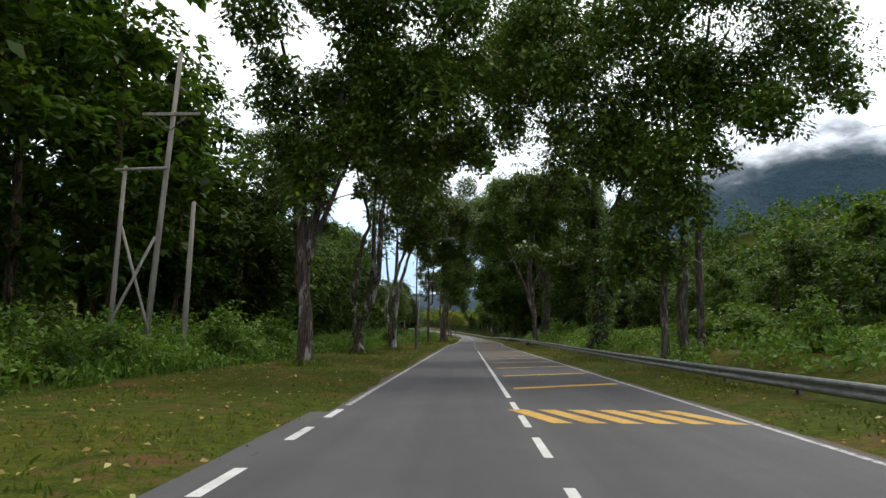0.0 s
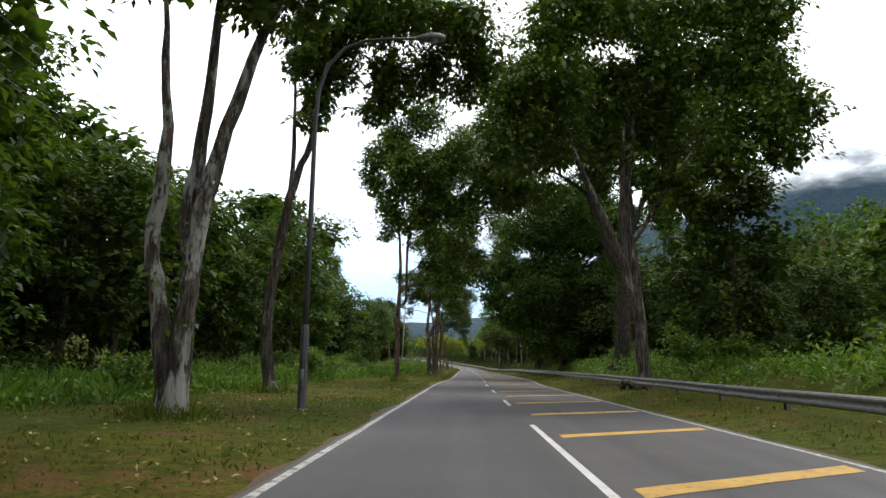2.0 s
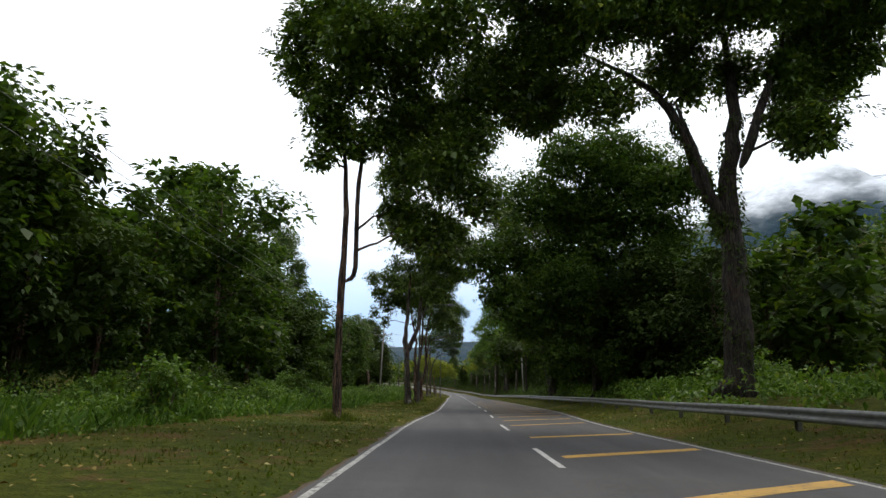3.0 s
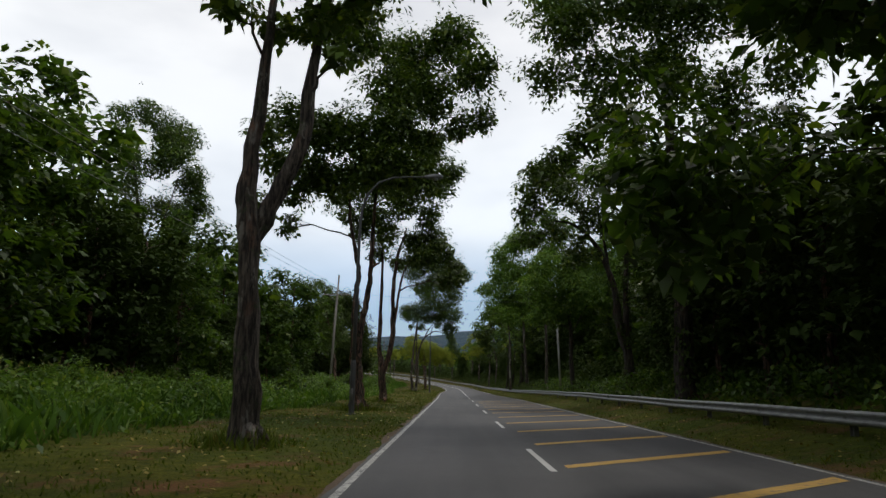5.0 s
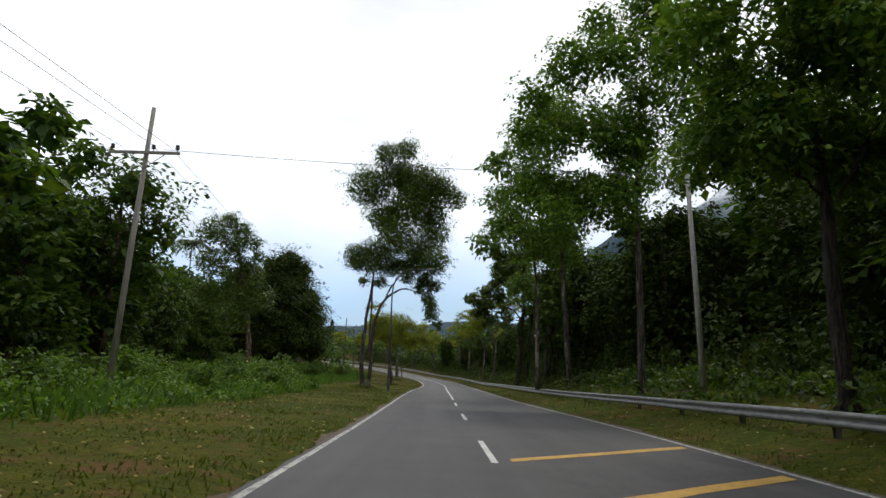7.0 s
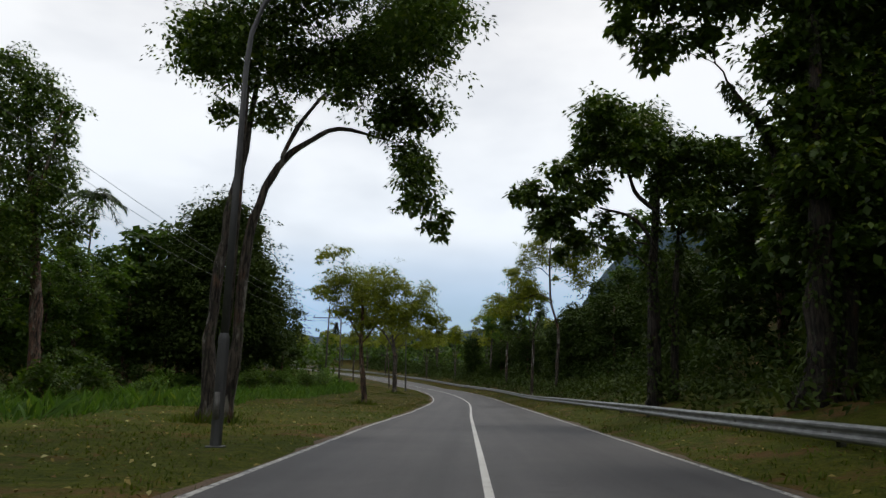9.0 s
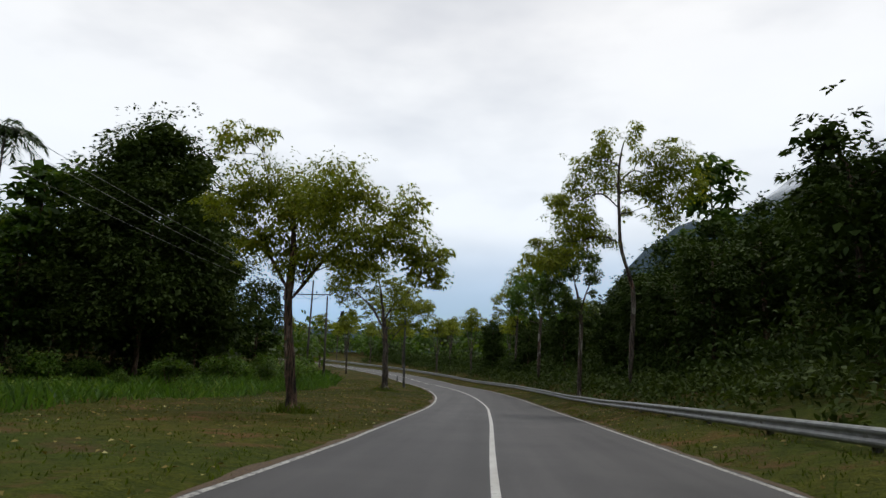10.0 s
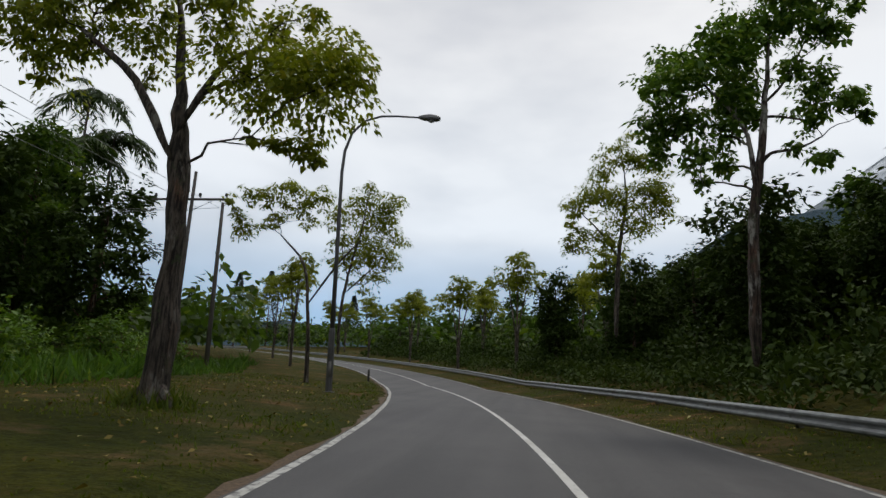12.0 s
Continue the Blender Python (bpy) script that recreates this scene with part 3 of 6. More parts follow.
# broken yellow hatching before the first bar
for k in range(6):
    s = Shape()
    a = 0.2 + 0.55 * k
    v = [(*place(10.2 + e, a + o), 0.006) for e, o in ((0, 0), (0, 0.34), (1.9, -0.25), (1.9, -0.6))]
    s.add(v, [(0, 1, 2, 3)])
    part("yellow_hatch", s, YELLOW_PAINT, road, "worn yellow hatching", False)


# ---------------------------------------------------------------- guard rail
def rail_offset(u):
    return line_right(u) + 2.35


rail = thing("guard_rail", (*place(-20, rail_offset(-20)), 0), "weathered galvanised steel guard rail on short posts", "guard rail", kind="")
RAIL_BEAM = [(0.0, 0.31), (0.028, 0.298), (0.06, 0.262), (0.06, 0.225), (0.012, 0.175), (0.012, 0.135), (0.06, 0.085), (0.06, 0.048), (0.028, 0.012), (0.0, 0.0)]


def at_rail(u, inward, z):
    d = rail_offset(u) - inward
    x, y = place(u, d)
    wave = 0.03 * noise.noise((u * 0.12, 2, 2))
    return x, y, grade(u) + bank(u) * d + 0.03 + z + wave + mixd(mixd(mixd(-0.24, 0.05, (u - 18) / 70), -0.1, (u - 150) / 40), -0.12, (u - 244) / 15)


home = rail.matrix_basis.inverted()
u = -20.0
while u < 400:
    s = Shape()
    v = []
    for k in range(5):
        uu = u + 4.0 * k / 4 + (0.02 if k == 4 else 0)
        v += [home @ Vector(at_rail(uu, i + 0.004 * (round(u / 4) % 2), 0.47 + z)) for i, z in RAIL_BEAM]
        v += [home @ Vector(at_rail(uu, i - 0.012 + 0.004 * (round(u / 4) % 2), 0.47 + z)) for i, z in reversed(RAIL_BEAM)]
    w = 2 * len(RAIL_BEAM)
    s.add(v, [(j * w + i, j * w + (i + 1) % w, (j + 1) * w + (i + 1) % w, (j + 1) * w + i) for j in range(4) for i in range(w)])
    part("beam", s, GALV, rail, smooth=False)
    p = Shape()
    x, y, z = at_rail(u + 2, -0.16, 0)
    turn = math.atan2(*(Vector(place(u + 3, 0)) - Vector(place(u + 1, 0)))[:2])
    m = home @ Matrix.Translation((x, y, z)) @ Matrix.Rotation(-turn, 4, "Z")
    p.box((-0.05, -0.075, -0.35), (0.05, -0.06, 0.76), m)
    p.box((-0.05, 0.06, -0.35), (0.05, 0.075, 0.76), m)
    p.box((-0.008, -0.06, -0.35), (0.008, 0.06, 0.755), m)
    p.box((-0.18, -0.06, 0.5), (-0.052, 0.06, 0.73), m)
    part("post", p, POST_STEEL, rail, "short dirty steel post", False)
    u += 4.0


# ---------------------------------------------------------------- street lamps
def street_lamp():
    lamp = thing("street_lamp", (0, 0, 0), "tall grey steel street lamp with curved arm on the verge", "street lamp", "street lamps along the verge")
    base = Shape()
    base.lathe([(0.2, -0.2), (0.2, 0.02), (0.11, 0.03), (0.11, 2.0), (0.1, 2.05), (0.085, 2.1)], (0, 0, 0), 8)
    part("base", base, LAMP_STEEL, lamp, smooth=False)
    pole = Shape()
    path = [(0, 0, 2.05), (0, 0, 5.0), (0, 0, 7.6), (0.06, 0, 8.4), (0.28, 0, 9.1), (0.72, 0, 9.6), (1.3, 0, 9.82), (1.9, 0, 9.87), (2.75, 0, 9.88)]
    pole.tube(path, [0.082, 0.07, 0.06, 0.055, 0.05, 0.046, 0.042, 0.038, 0.034], 8)
    part("pole", pole, LAMP_STEEL, lamp)
    head = Shape()
    v = []
    for k, (x, w, lo, hi) in enumerate([(2.65, 0.05, -0.03, 0.05), (2.8, 0.09, -0.06, 0.09), (3.05, 0.15, -0.07, 0.12), (3.3, 0.15, -0.06, 0.1), (3.45, 0.08, -0.03, 0.05)]):
        v += [(x, -w, 9.88 + lo), (x, w, 9.88 + lo), (x, w * 0.8, 9.88 + hi), (x, -w * 0.8, 9.88 + hi)]
    head.add(v, [(k * 4 + i, k * 4 + (i + 1) % 4, k * 4 + 4 + (i + 1) % 4, k * 4 + 4 + i) for k in range(4) for i in range(4)] + [(3, 2, 1, 0), (16, 17, 18, 19)])
    hd = part("lamp_head", head, LAMP_HEAD, lamp, "grey lamp head")
    lens = Shape()
    lens.lathe([(0.03, -0.16), (0.1, -0.13), (0.13, -0.06)], (3.12, 0, 9.88), 10)
    part("lens", lens, LENS, hd)
    door = Shape()
    door.box((-0.05, -0.118, 0.5), (0.05, -0.1, 1.0))
    part("hatch", door, POST_STEEL, lamp)
    return lamp


lamp = street_lamp()
lamp.matrix_basis = pose(-4.05, 58.6, ground_z(-4.05, 58.6), 0, 0, 0)
for x, y, turn, lean in ((-3.9, 130.6, 0, 0.6), (-3.1, 198.8, 0, 0), (-5.75, 269.6, 14, -0.8)):
    copy_thing(lamp, pose(x, y, ground_z(x, y), 0, lean, turn))


# ---------------------------------------------------------------- power poles and wires
def power_pole(name, x, y, h, label, mat=WOOD_POLE, arm_z=None, arm=1.9, turn=0.0, lean=(0, 0), r=0.14, insulators=True):
    pole = thing(name, (x, y, ground_z(x, y)), label, "power pole", turn=turn)
    s = Shape()
    s.tube([(0, 0, -0.4), (lean[0] * 0.5, lean[1] * 0.5, h * 0.5), (lean[0], lean[1], h)], [r, r * 0.85, r * 0.65], 9)
    part("shaft", s, mat, pole)
    if arm_z:
        k = arm_z / h
        a = Shape()
        a.box((lean[0] * k - arm / 2, lean[1] * k - r - 0.1, arm_z - 0.06), (lean[0] * k + arm / 2, lean[1] * k - r, arm_z + 0.06))
        bar = part("crossarm", a, mat, pole, "", False)
        if insulators:
            for e in (-0.46, 0.12, 0.46):
                i = Shape()
                i.lathe([(0.02, 0.0), (0.02, 0.1), (0.09, 0.11), (0.1, 0.17), (0.06, 0.2), (0.09, 0.22), (0.09, 0.28), (0.03, 0.31)], (lean[0] * k + e * arm, lean[1] * k - r - 0.05, arm_z + 0.06), 8)
                part("insulator", i, CERAMIC, bar, "dark ceramic insulator")
        b = Shape()
        for e in (-1, 1):
            b.tube([(lean[0] * k, lean[1] * k - r, arm_z - 0.7), (lean[0] * k + e * arm * 0.3, lean[1] * k - r - 0.06, arm_z - 0.05)], [0.02, 0.02], 5)
        part("brace", b, POST_STEEL, pole)
    return pole


power_pole("power_pole", -12.4, 172.0, 12.3, "weathered power pole with a crossarm and three insulators", arm_z=10.2, arm=3.0, lean=(0.55, 0))
power_pole("power_pole", 10.7, 169.8, 9.6, "slim grey concrete power pole among roadside trees", CONCRETE, 9.2, 1.1, lean=(-0.35, 0), r=0.12, insulators=False)
power_pole("power_pole", -18.4, 282.0, 11.2, "dark power pole with a long crossarm before the woods", DARK_POLE, 9.5, arm=4.6, lean=(0.2, 0))
power_pole("power_pole", -16.4, 282.25, 9.4, "shorter dark power pole under a shared crossarm", DARK_POLE, lean=(-0.1, 0))
power_pole("power_pole", -12.9, 26.6, 13.5, "tall pale wooden pole leaning over brambles", arm_z=10.6, arm=2.5, lean=(0.75, 0.3), insulators=False)
power_pole("power_pole", -14.2, 26.2, 8.2, "shorter pale wooden pole joined to a taller one", lean=(0.2, 0.1), r=0.12)
power_pole("power_pole", -11.0, 26.0, 6.6, "short wooden pole standing in brambles", lean=(0.15, 0), r=0.13)
for a, b, lab in (((-14.0, 26.3, 5.6), (-12.9, 26.4, 2.2), "pale"), ((-12.6, 26.4, 5.2), (-14.1, 26.2, 2.0), "grey")):
    t = thing("timber_brace", (a[0], a[1], ground_z(a[0], a[1])), lab + " slanting timber brace between wooden poles", "timber")
    s = Shape()
    s.tube([((b[0] - a[0]) * 1.6, (b[1] - a[1]) * 1.6, b[2] - 2.3), (0, 0, a[2])], [0.07, 0.06], 7)
    part("timber", s, WOOD_POLE, t)
t = thing("timber_brace", (-14.2, 26.2, ground_z(-14.2, 26.2)), "horizontal timber joining two wooden poles", "timber")
s = Shape()
s.tube([(-0.2, 0, 8.0), (1.9, 0.3, 8.15)], [0.07, 0.07], 7)
part("timber", s, WOOD_POLE, t)


def wire(a, b, sag):
    w = Shape()
    p = bent(a, b, -sag, 14)
    w.tube(p - p[0], [0.012] * 14, 4, False)
    t = thing("power_wire", tuple(p[0]), "thin grey overhead power wire", "wire", "overhead wires")
    part("strand", w, WIRE, t)


for e, z in ((-1.0, 10.6), (0.3, 10.7), (1.1, 10.6)):
    wire((-12.0 + e, 171.9, z), (-12.3 + e, 26.6, 10.7), 2.4)
    wire((-12.0 + e, 171.9, z), (-18.3 + e * 1.6, 282.0, 10.6), 1.6)
    wire((-18.3 + e * 1.6, 282.0, 10.6), (-90.0 + e, 300.0, 17.0), 1.4)
wire((-11.2, 171.9, 10.5), (10.4, 169.8, 9.4), 0.25)

marker = thing("marker_post", (*place(289, line_left(289) - 0.6), grade(289) - 0.1), "small black and white roadside marker post", "marker post")
s = Shape()
s.lathe([(0.07, -0.2), (0.07, 0.6), (0.06, 0.62)], (0, 0, 0), 8)
part("shaft", s, BLACK_PAINT, marker)
s = Shape()
s.lathe([(0.072, 0.62), (0.072, 0.85), (0.04, 0.9)], (0, 0, 0), 8)
part("cap", s, LAMP_HEAD, marker, "white cap")


# ---------------------------------------------------------------- roadside trees
def fork(r, h, ways, base=(0, 0)):
    """Stems that share a foot: each way is (x, y, top, at what share of the height it parts)."""
    out = []
    for x, y, top, part_at in ways:
        zf = h * part_at
        out.append([(base[0], base[1], 0, r), (base[0] + x * 0.08, base[1] + y * 0.08, zf * 0.6, r * 0.86), (base[0] + x * 0.2, base[1] + y * 0.2, zf, r * 0.72),
                    (base[0] + x * 0.62, base[1] + y * 0.62, (zf + top) / 2, r * 0.5), (base[0] + x, base[1] + y, top, r * 0.2)])
    return out


roadside(-5.9, 25.7, [[(0.0, 0.0, 0.3), (-0.24, 4.0, 0.22), (-0.57, 7.3, 0.18), (-0.78, 10.4, 0.13), (-1.62, 13.8, 0.06)], [(-0.01, 4.0, 0.18), (0.36, 7.3, 0.15), (1.09, 10.8, 0.11), (2.21, 14.3, 0.05)], [(0.04, 4.7, 0.12), (0.96, 6.8, 0.1), (2.06, 9.6, 0.05)]],
         [(-0.0, 6.6, 0.8), (-0.5, 7.3, 0.7), (3.7, 7.4, 1.3), (0.5, 7.8, 1.1), (7.0, 8.0, 0.7), (5.0, 8.4, 1.3), (-0.5, 8.4, 0.8), (6.9, 8.6, 0.7), (3.6, 8.8, 1.3), (5.9, 8.9, 0.8), (2.2, 9.0, 1.3), (-1.1, 9.0, 1.1), (1.0, 9.4, 1.3), (6.5, 9.6, 0.9), (5.2, 10.1, 1.7), (2.6, 10.2, 1.3), (-0.8, 10.7, 0.9), (-2.0, 10.9, 1.1), (4.4, 11.4, 1.6), (3.0, 11.5, 1.8), (1.6, 11.7, 1.8), (6.7, 11.8, 1.3), (0.2, 11.9, 1.6), (-1.5, 12.1, 1.1), (5.8, 13.7, 1.6), (2.2, 13.8, 2.1), (-2.1, 13.9, 1.6), (1.0, 14.6, 1.6), (3.4, 15.0, 2.1), (6.2, 15.7, 1.9), (0.0, 16.4, 2.4), (-2.0, 16.9, 1.9)],
         "roadside tree with pale bark and small dark leaves", LEAF_ROAD, BARK_PALE, 100, dense=560)
roadside(-6.5, 42.2, [[(0.0, 0.0, 0.36), (-0.11, 2.0, 0.28), (-0.35, 4.6, 0.17), (0.08, 7.3, 0.13), (0.49, 8.9, 0.11), (-0.34, 11.7, 0.06)], [(0.09, 1.6, 0.22), (0.86, 5.0, 0.17), (0.82, 8.1, 0.12), (1.04, 11.7, 0.07)], [(0.17, 1.8, 0.24), (1.14, 5.0, 0.19), (1.34, 9.3, 0.15), (2.3, 12.3, 0.08)]],
         [(0.0, 3.6, 0.4), (0.4, 4.7, 0.5), (-0.1, 10.5, 0.6), (2.0, 10.6, 0.9), (-0.1, 11.0, 0.6), (1.0, 11.8, 1.0), (3.7, 12.2, 1.2), (2.4, 12.2, 1.2), (4.9, 12.4, 1.2), (-0.0, 12.5, 1.0), (-1.2, 12.5, 1.0), (3.9, 13.3, 1.4), (-2.2, 13.4, 1.2), (4.5, 13.6, 1.3), (1.5, 13.7, 1.3), (-0.4, 13.8, 1.5), (6.8, 14.0, 1.3), (5.3, 14.2, 1.2), (1.9, 14.8, 1.7), (3.0, 16.0, 1.4), (0.4, 16.4, 1.5), (6.0, 16.8, 1.5), (4.5, 18.0, 1.5), (3.7, 18.8, 1.7), (5.2, 20.3, 1.9)],
         "thick-trunked roadside tree with peeling grey bark", LEAF_ROAD, BARK_PALE, 101, vines=0.35)
roadside(-5.8, 54.9, [[(0.0, 0.0, 0.2), (-0.25, 2.0, 0.17), (-0.5, 3.4, 0.15), (-0.36, 5.2, 0.12), (-0.54, 8.0, 0.06), (-0.82, 10.4, 0.03)], [(0.21, 0.0, 0.22), (0.21, 2.0, 0.2), (0.37, 3.6, 0.17), (0.55, 5.0, 0.15), (1.07, 6.9, 0.13), (1.79, 9.1, 0.08)], [(0.25, 2.9, 0.14), (0.05, 3.8, 0.15), (0.19, 5.7, 0.13), (0.32, 8.8, 0.09), (0.28, 11.0, 0.04)]],
         [(1.3, 8.5, 0.8), (2.7, 8.5, 0.6), (1.9, 9.6, 1.1), (3.1, 9.6, 1.1), (-0.4, 9.6, 1.1), (4.2, 10.3, 0.7), (-0.8, 10.9, 0.9), (0.7, 11.1, 1.3), (2.2, 11.1, 1.3), (-1.6, 11.3, 0.9), (3.5, 11.4, 1.3), (4.5, 12.0, 0.8), (0.9, 13.2, 1.5), (2.4, 13.2, 1.5), (-2.0, 13.2, 1.1), (-0.7, 13.2, 1.3), (3.9, 13.4, 1.3), (0.1, 14.1, 1.2), (-1.1, 14.8, 1.5), (1.3, 15.4, 1.5), (4.4, 15.7, 1.2), (2.8, 17.0, 2.0), (0.5, 17.1, 1.9), (-2.4, 17.7, 1.6), (-3.6, 19.0, 1.5), (3.1, 19.3, 1.8)],
         "roadside tree with two pale trunks parting at the foot", LEAF_ROAD, BARK_WHITE, 102, vines=0.15)
roadside(-7.0, 66.0, [[(0.0, 0.0, 0.24), (-0.23, 1.9, 0.2), (0.0, 5.0, 0.17), (0.5, 7.7, 0.15), (1.06, 9.4, 0.12), (1.42, 13.4, 0.07), (1.63, 16.3, 0.03)], [(0.21, 5.3, 0.12), (0.46, 8.3, 0.1), (0.39, 11.7, 0.05)]],
         [(1.2, 10.2, 0.8), (3.4, 10.8, 0.8), (1.2, 11.2, 0.8), (4.2, 11.4, 1.0), (7.1, 11.5, 0.9), (2.0, 12.2, 1.0), (3.8, 12.2, 0.8), (7.5, 12.4, 1.1), (5.5, 12.4, 1.2), (1.1, 12.4, 0.9), (0.2, 12.7, 0.7), (2.0, 13.3, 1.0), (6.8, 13.5, 1.3), (4.6, 13.5, 1.3), (0.6, 13.9, 1.0), (3.3, 14.0, 1.1), (5.9, 14.5, 1.1), (2.8, 14.5, 1.1), (2.8, 16.1, 1.3), (1.2, 16.6, 1.3), (4.1, 16.8, 1.3)],
         "slender roadside tree leaning towards the road", LEAF_ROAD, BARK_GREY, 103, dense=750)
roadside(-4.6, 87.4, [[(0.0, 0.0, 0.18), (-0.07, 3.0, 0.14), (-0.05, 5.4, 0.13), (-0.04, 9.0, 0.1), (-0.45, 12.6, 0.05)], [(0.11, 5.2, 0.08), (0.47, 5.8, 0.1), (0.49, 9.2, 0.09), (1.03, 13.4, 0.05)]],
         [(2.7, 6.8, 0.9), (4.0, 6.8, 1.1), (2.0, 8.1, 0.9), (5.3, 8.4, 1.1), (3.8, 9.1, 1.3), (2.4, 9.8, 1.1), (-1.0, 10.0, 0.7), (0.6, 10.7, 1.0), (4.7, 11.0, 1.4), (-0.6, 11.4, 1.1), (1.7, 11.7, 1.4), (3.3, 12.2, 1.6), (-0.8, 12.2, 1.1), (2.5, 13.1, 1.2), (5.1, 13.4, 1.4), (0.5, 13.4, 1.6), (-1.8, 13.7, 1.0), (-2.4, 14.4, 0.9), (0.4, 14.6, 1.7), (2.3, 14.7, 1.9), (4.2, 15.7, 1.9), (-0.1, 15.7, 1.7), (-1.9, 15.7, 1.2), (-0.6, 17.2, 1.4), (1.5, 18.8, 1.8)],
         "slim roadside tree with two stems and a tall dark crown", LEAF_ROAD, BARK_BROWN, 104, dense=750)
roadside(-4.0, 117.0, [[(0.0, 0.0, 0.3), (-0.09, 2.1, 0.23), (-0.2, 4.5, 0.2), (-0.29, 5.7, 0.17), (-0.09, 8.3, 0.12), (0.01, 10.9, 0.06)], [(-0.15, 4.1, 0.2), (0.23, 5.2, 0.18), (0.71, 6.3, 0.17), (0.87, 8.1, 0.13), (1.19, 10.6, 0.06)]],
         [(-0.6, 9.0, 0.4), (-1.2, 9.7, 0.4), (0.0, 9.4, 0.6), (1.0, 9.3, 0.7), (2.0, 9.7, 0.7), (0.1, 11.2, 1.0), (1.7, 11.4, 1.2), (3.3, 10.9, 1.1), (-1.2, 11.6, 0.9), (0.8, 13.3, 1.3), (3.0, 12.9, 1.2), (4.4, 10.6, 0.9), (4.7, 12.2, 1.0), (1.6, 8.2, 0.4), (-1.8, 14.9, 1.4), (-1.4, 18.9, 2.1), (0.5, 22.0, 2.6), (3.0, 23.6, 2.6), (3.5, 18.4, 2.6), (0.6, 15.9, 2.1), (4.4, 27.9, 2.5), (6.4, 23.6, 2.1), (2.5, 13.9, 2.1), (4.9, 12.9, 1.6), (7.4, 17.9, 1.8), (8.3, 13.9, 1.8)],
         "roadside tree with a forked grey trunk", LEAF_ROAD, BARK_GREY, 105)
roadside(-4.2, 134.4, [[(0.0, 0.0, 0.34), (-0.06, 0.9, 0.3), (-0.12, 1.8, 0.27), (-0.2, 2.8, 0.23), (-0.27, 3.6, 0.18), (-0.31, 4.5, 0.125), (-0.27, 5.5, 0.115), (-0.22, 6.5, 0.115), (-0.41, 7.5, 0.1), (-0.96, 10.9, 0.05)], [(-0.03, 2.1, 0.22), (0.0, 3.2, 0.18), (0.12, 4.1, 0.14), (0.28, 4.9, 0.125), (0.41, 5.8, 0.12), (0.48, 6.7, 0.115), (0.47, 7.6, 0.105), (0.65, 11.2, 0.05)], [(0.43, 6.5, 0.07), (0.67, 6.7, 0.06), (0.88, 6.8, 0.045)]],
         [(-3.6, 8.5, 0.6), (-4.8, 9.4, 0.6), (-3.4, 10.2, 0.9), (2.9, 10.3, 1.3), (-1.2, 10.4, 1.1), (0.3, 10.8, 1.3), (1.3, 11.0, 1.4), (-2.3, 11.0, 1.3), (2.6, 11.5, 0.9), (-4.3, 11.6, 1.0), (-1.5, 12.5, 1.5), (-3.0, 12.9, 1.3), (0.0, 12.9, 1.5), (1.6, 12.9, 1.3), (2.7, 13.1, 1.0), (-5.0, 13.3, 1.0), (4.5, 13.8, 0.8), (5.6, 13.8, 0.8), (1.4, 15.0, 1.6), (3.1, 15.6, 1.6), (5.3, 15.9, 1.3), (-0.4, 17.5, 1.6), (1.9, 18.1, 1.8), (-1.6, 18.7, 1.3), (4.2, 18.7, 1.6)],
         "thick brown roadside tree with ridged bark and two stems", LEAF_ROAD, BARK_BROWN, 106, dense=700)
roadside(-4.4, 147.8, [[(0.0, 0.0, 0.26), (-0.13, 1.8, 0.22), (-0.36, 3.8, 0.13), (-0.34, 6.8, 0.11), (-0.32, 9.8, 0.08), (-0.58, 12.3, 0.04)], [(-0.06, 1.7, 0.2), (0.45, 3.9, 0.17), (0.49, 6.8, 0.14), (0.66, 9.4, 0.11), (1.3, 11.7, 0.05)], [(0.45, 3.9, 0.1), (0.73, 6.1, 0.09), (1.13, 8.5, 0.07), (2.1, 10.5, 0.03)]],
         [(3.9, 8.0, 0.8), (4.9, 8.0, 0.6), (4.7, 8.9, 0.8), (0.7, 9.2, 0.7), (1.7, 9.3, 0.6), (2.6, 9.3, 1.0), (-0.8, 9.9, 0.7), (3.8, 10.0, 1.0), (1.9, 10.8, 1.1), (3.2, 10.9, 1.1), (-0.1, 11.2, 1.2), (-2.0, 11.6, 1.0), (-2.7, 12.3, 0.8), (2.7, 12.5, 1.1), (-1.0, 12.6, 1.2), (1.1, 12.9, 1.5), (-3.3, 14.0, 1.0), (-1.6, 14.5, 1.3), (0.2, 14.5, 1.5), (2.4, 14.6, 1.3), (3.7, 14.6, 1.1), (4.6, 15.6, 0.9), (0.5, 16.2, 1.5), (2.7, 17.2, 1.3)],
         "roadside tree with three slender stems from one trunk", LEAF_ROAD, BARK_BROWN, 107, 0.18, dense=950)
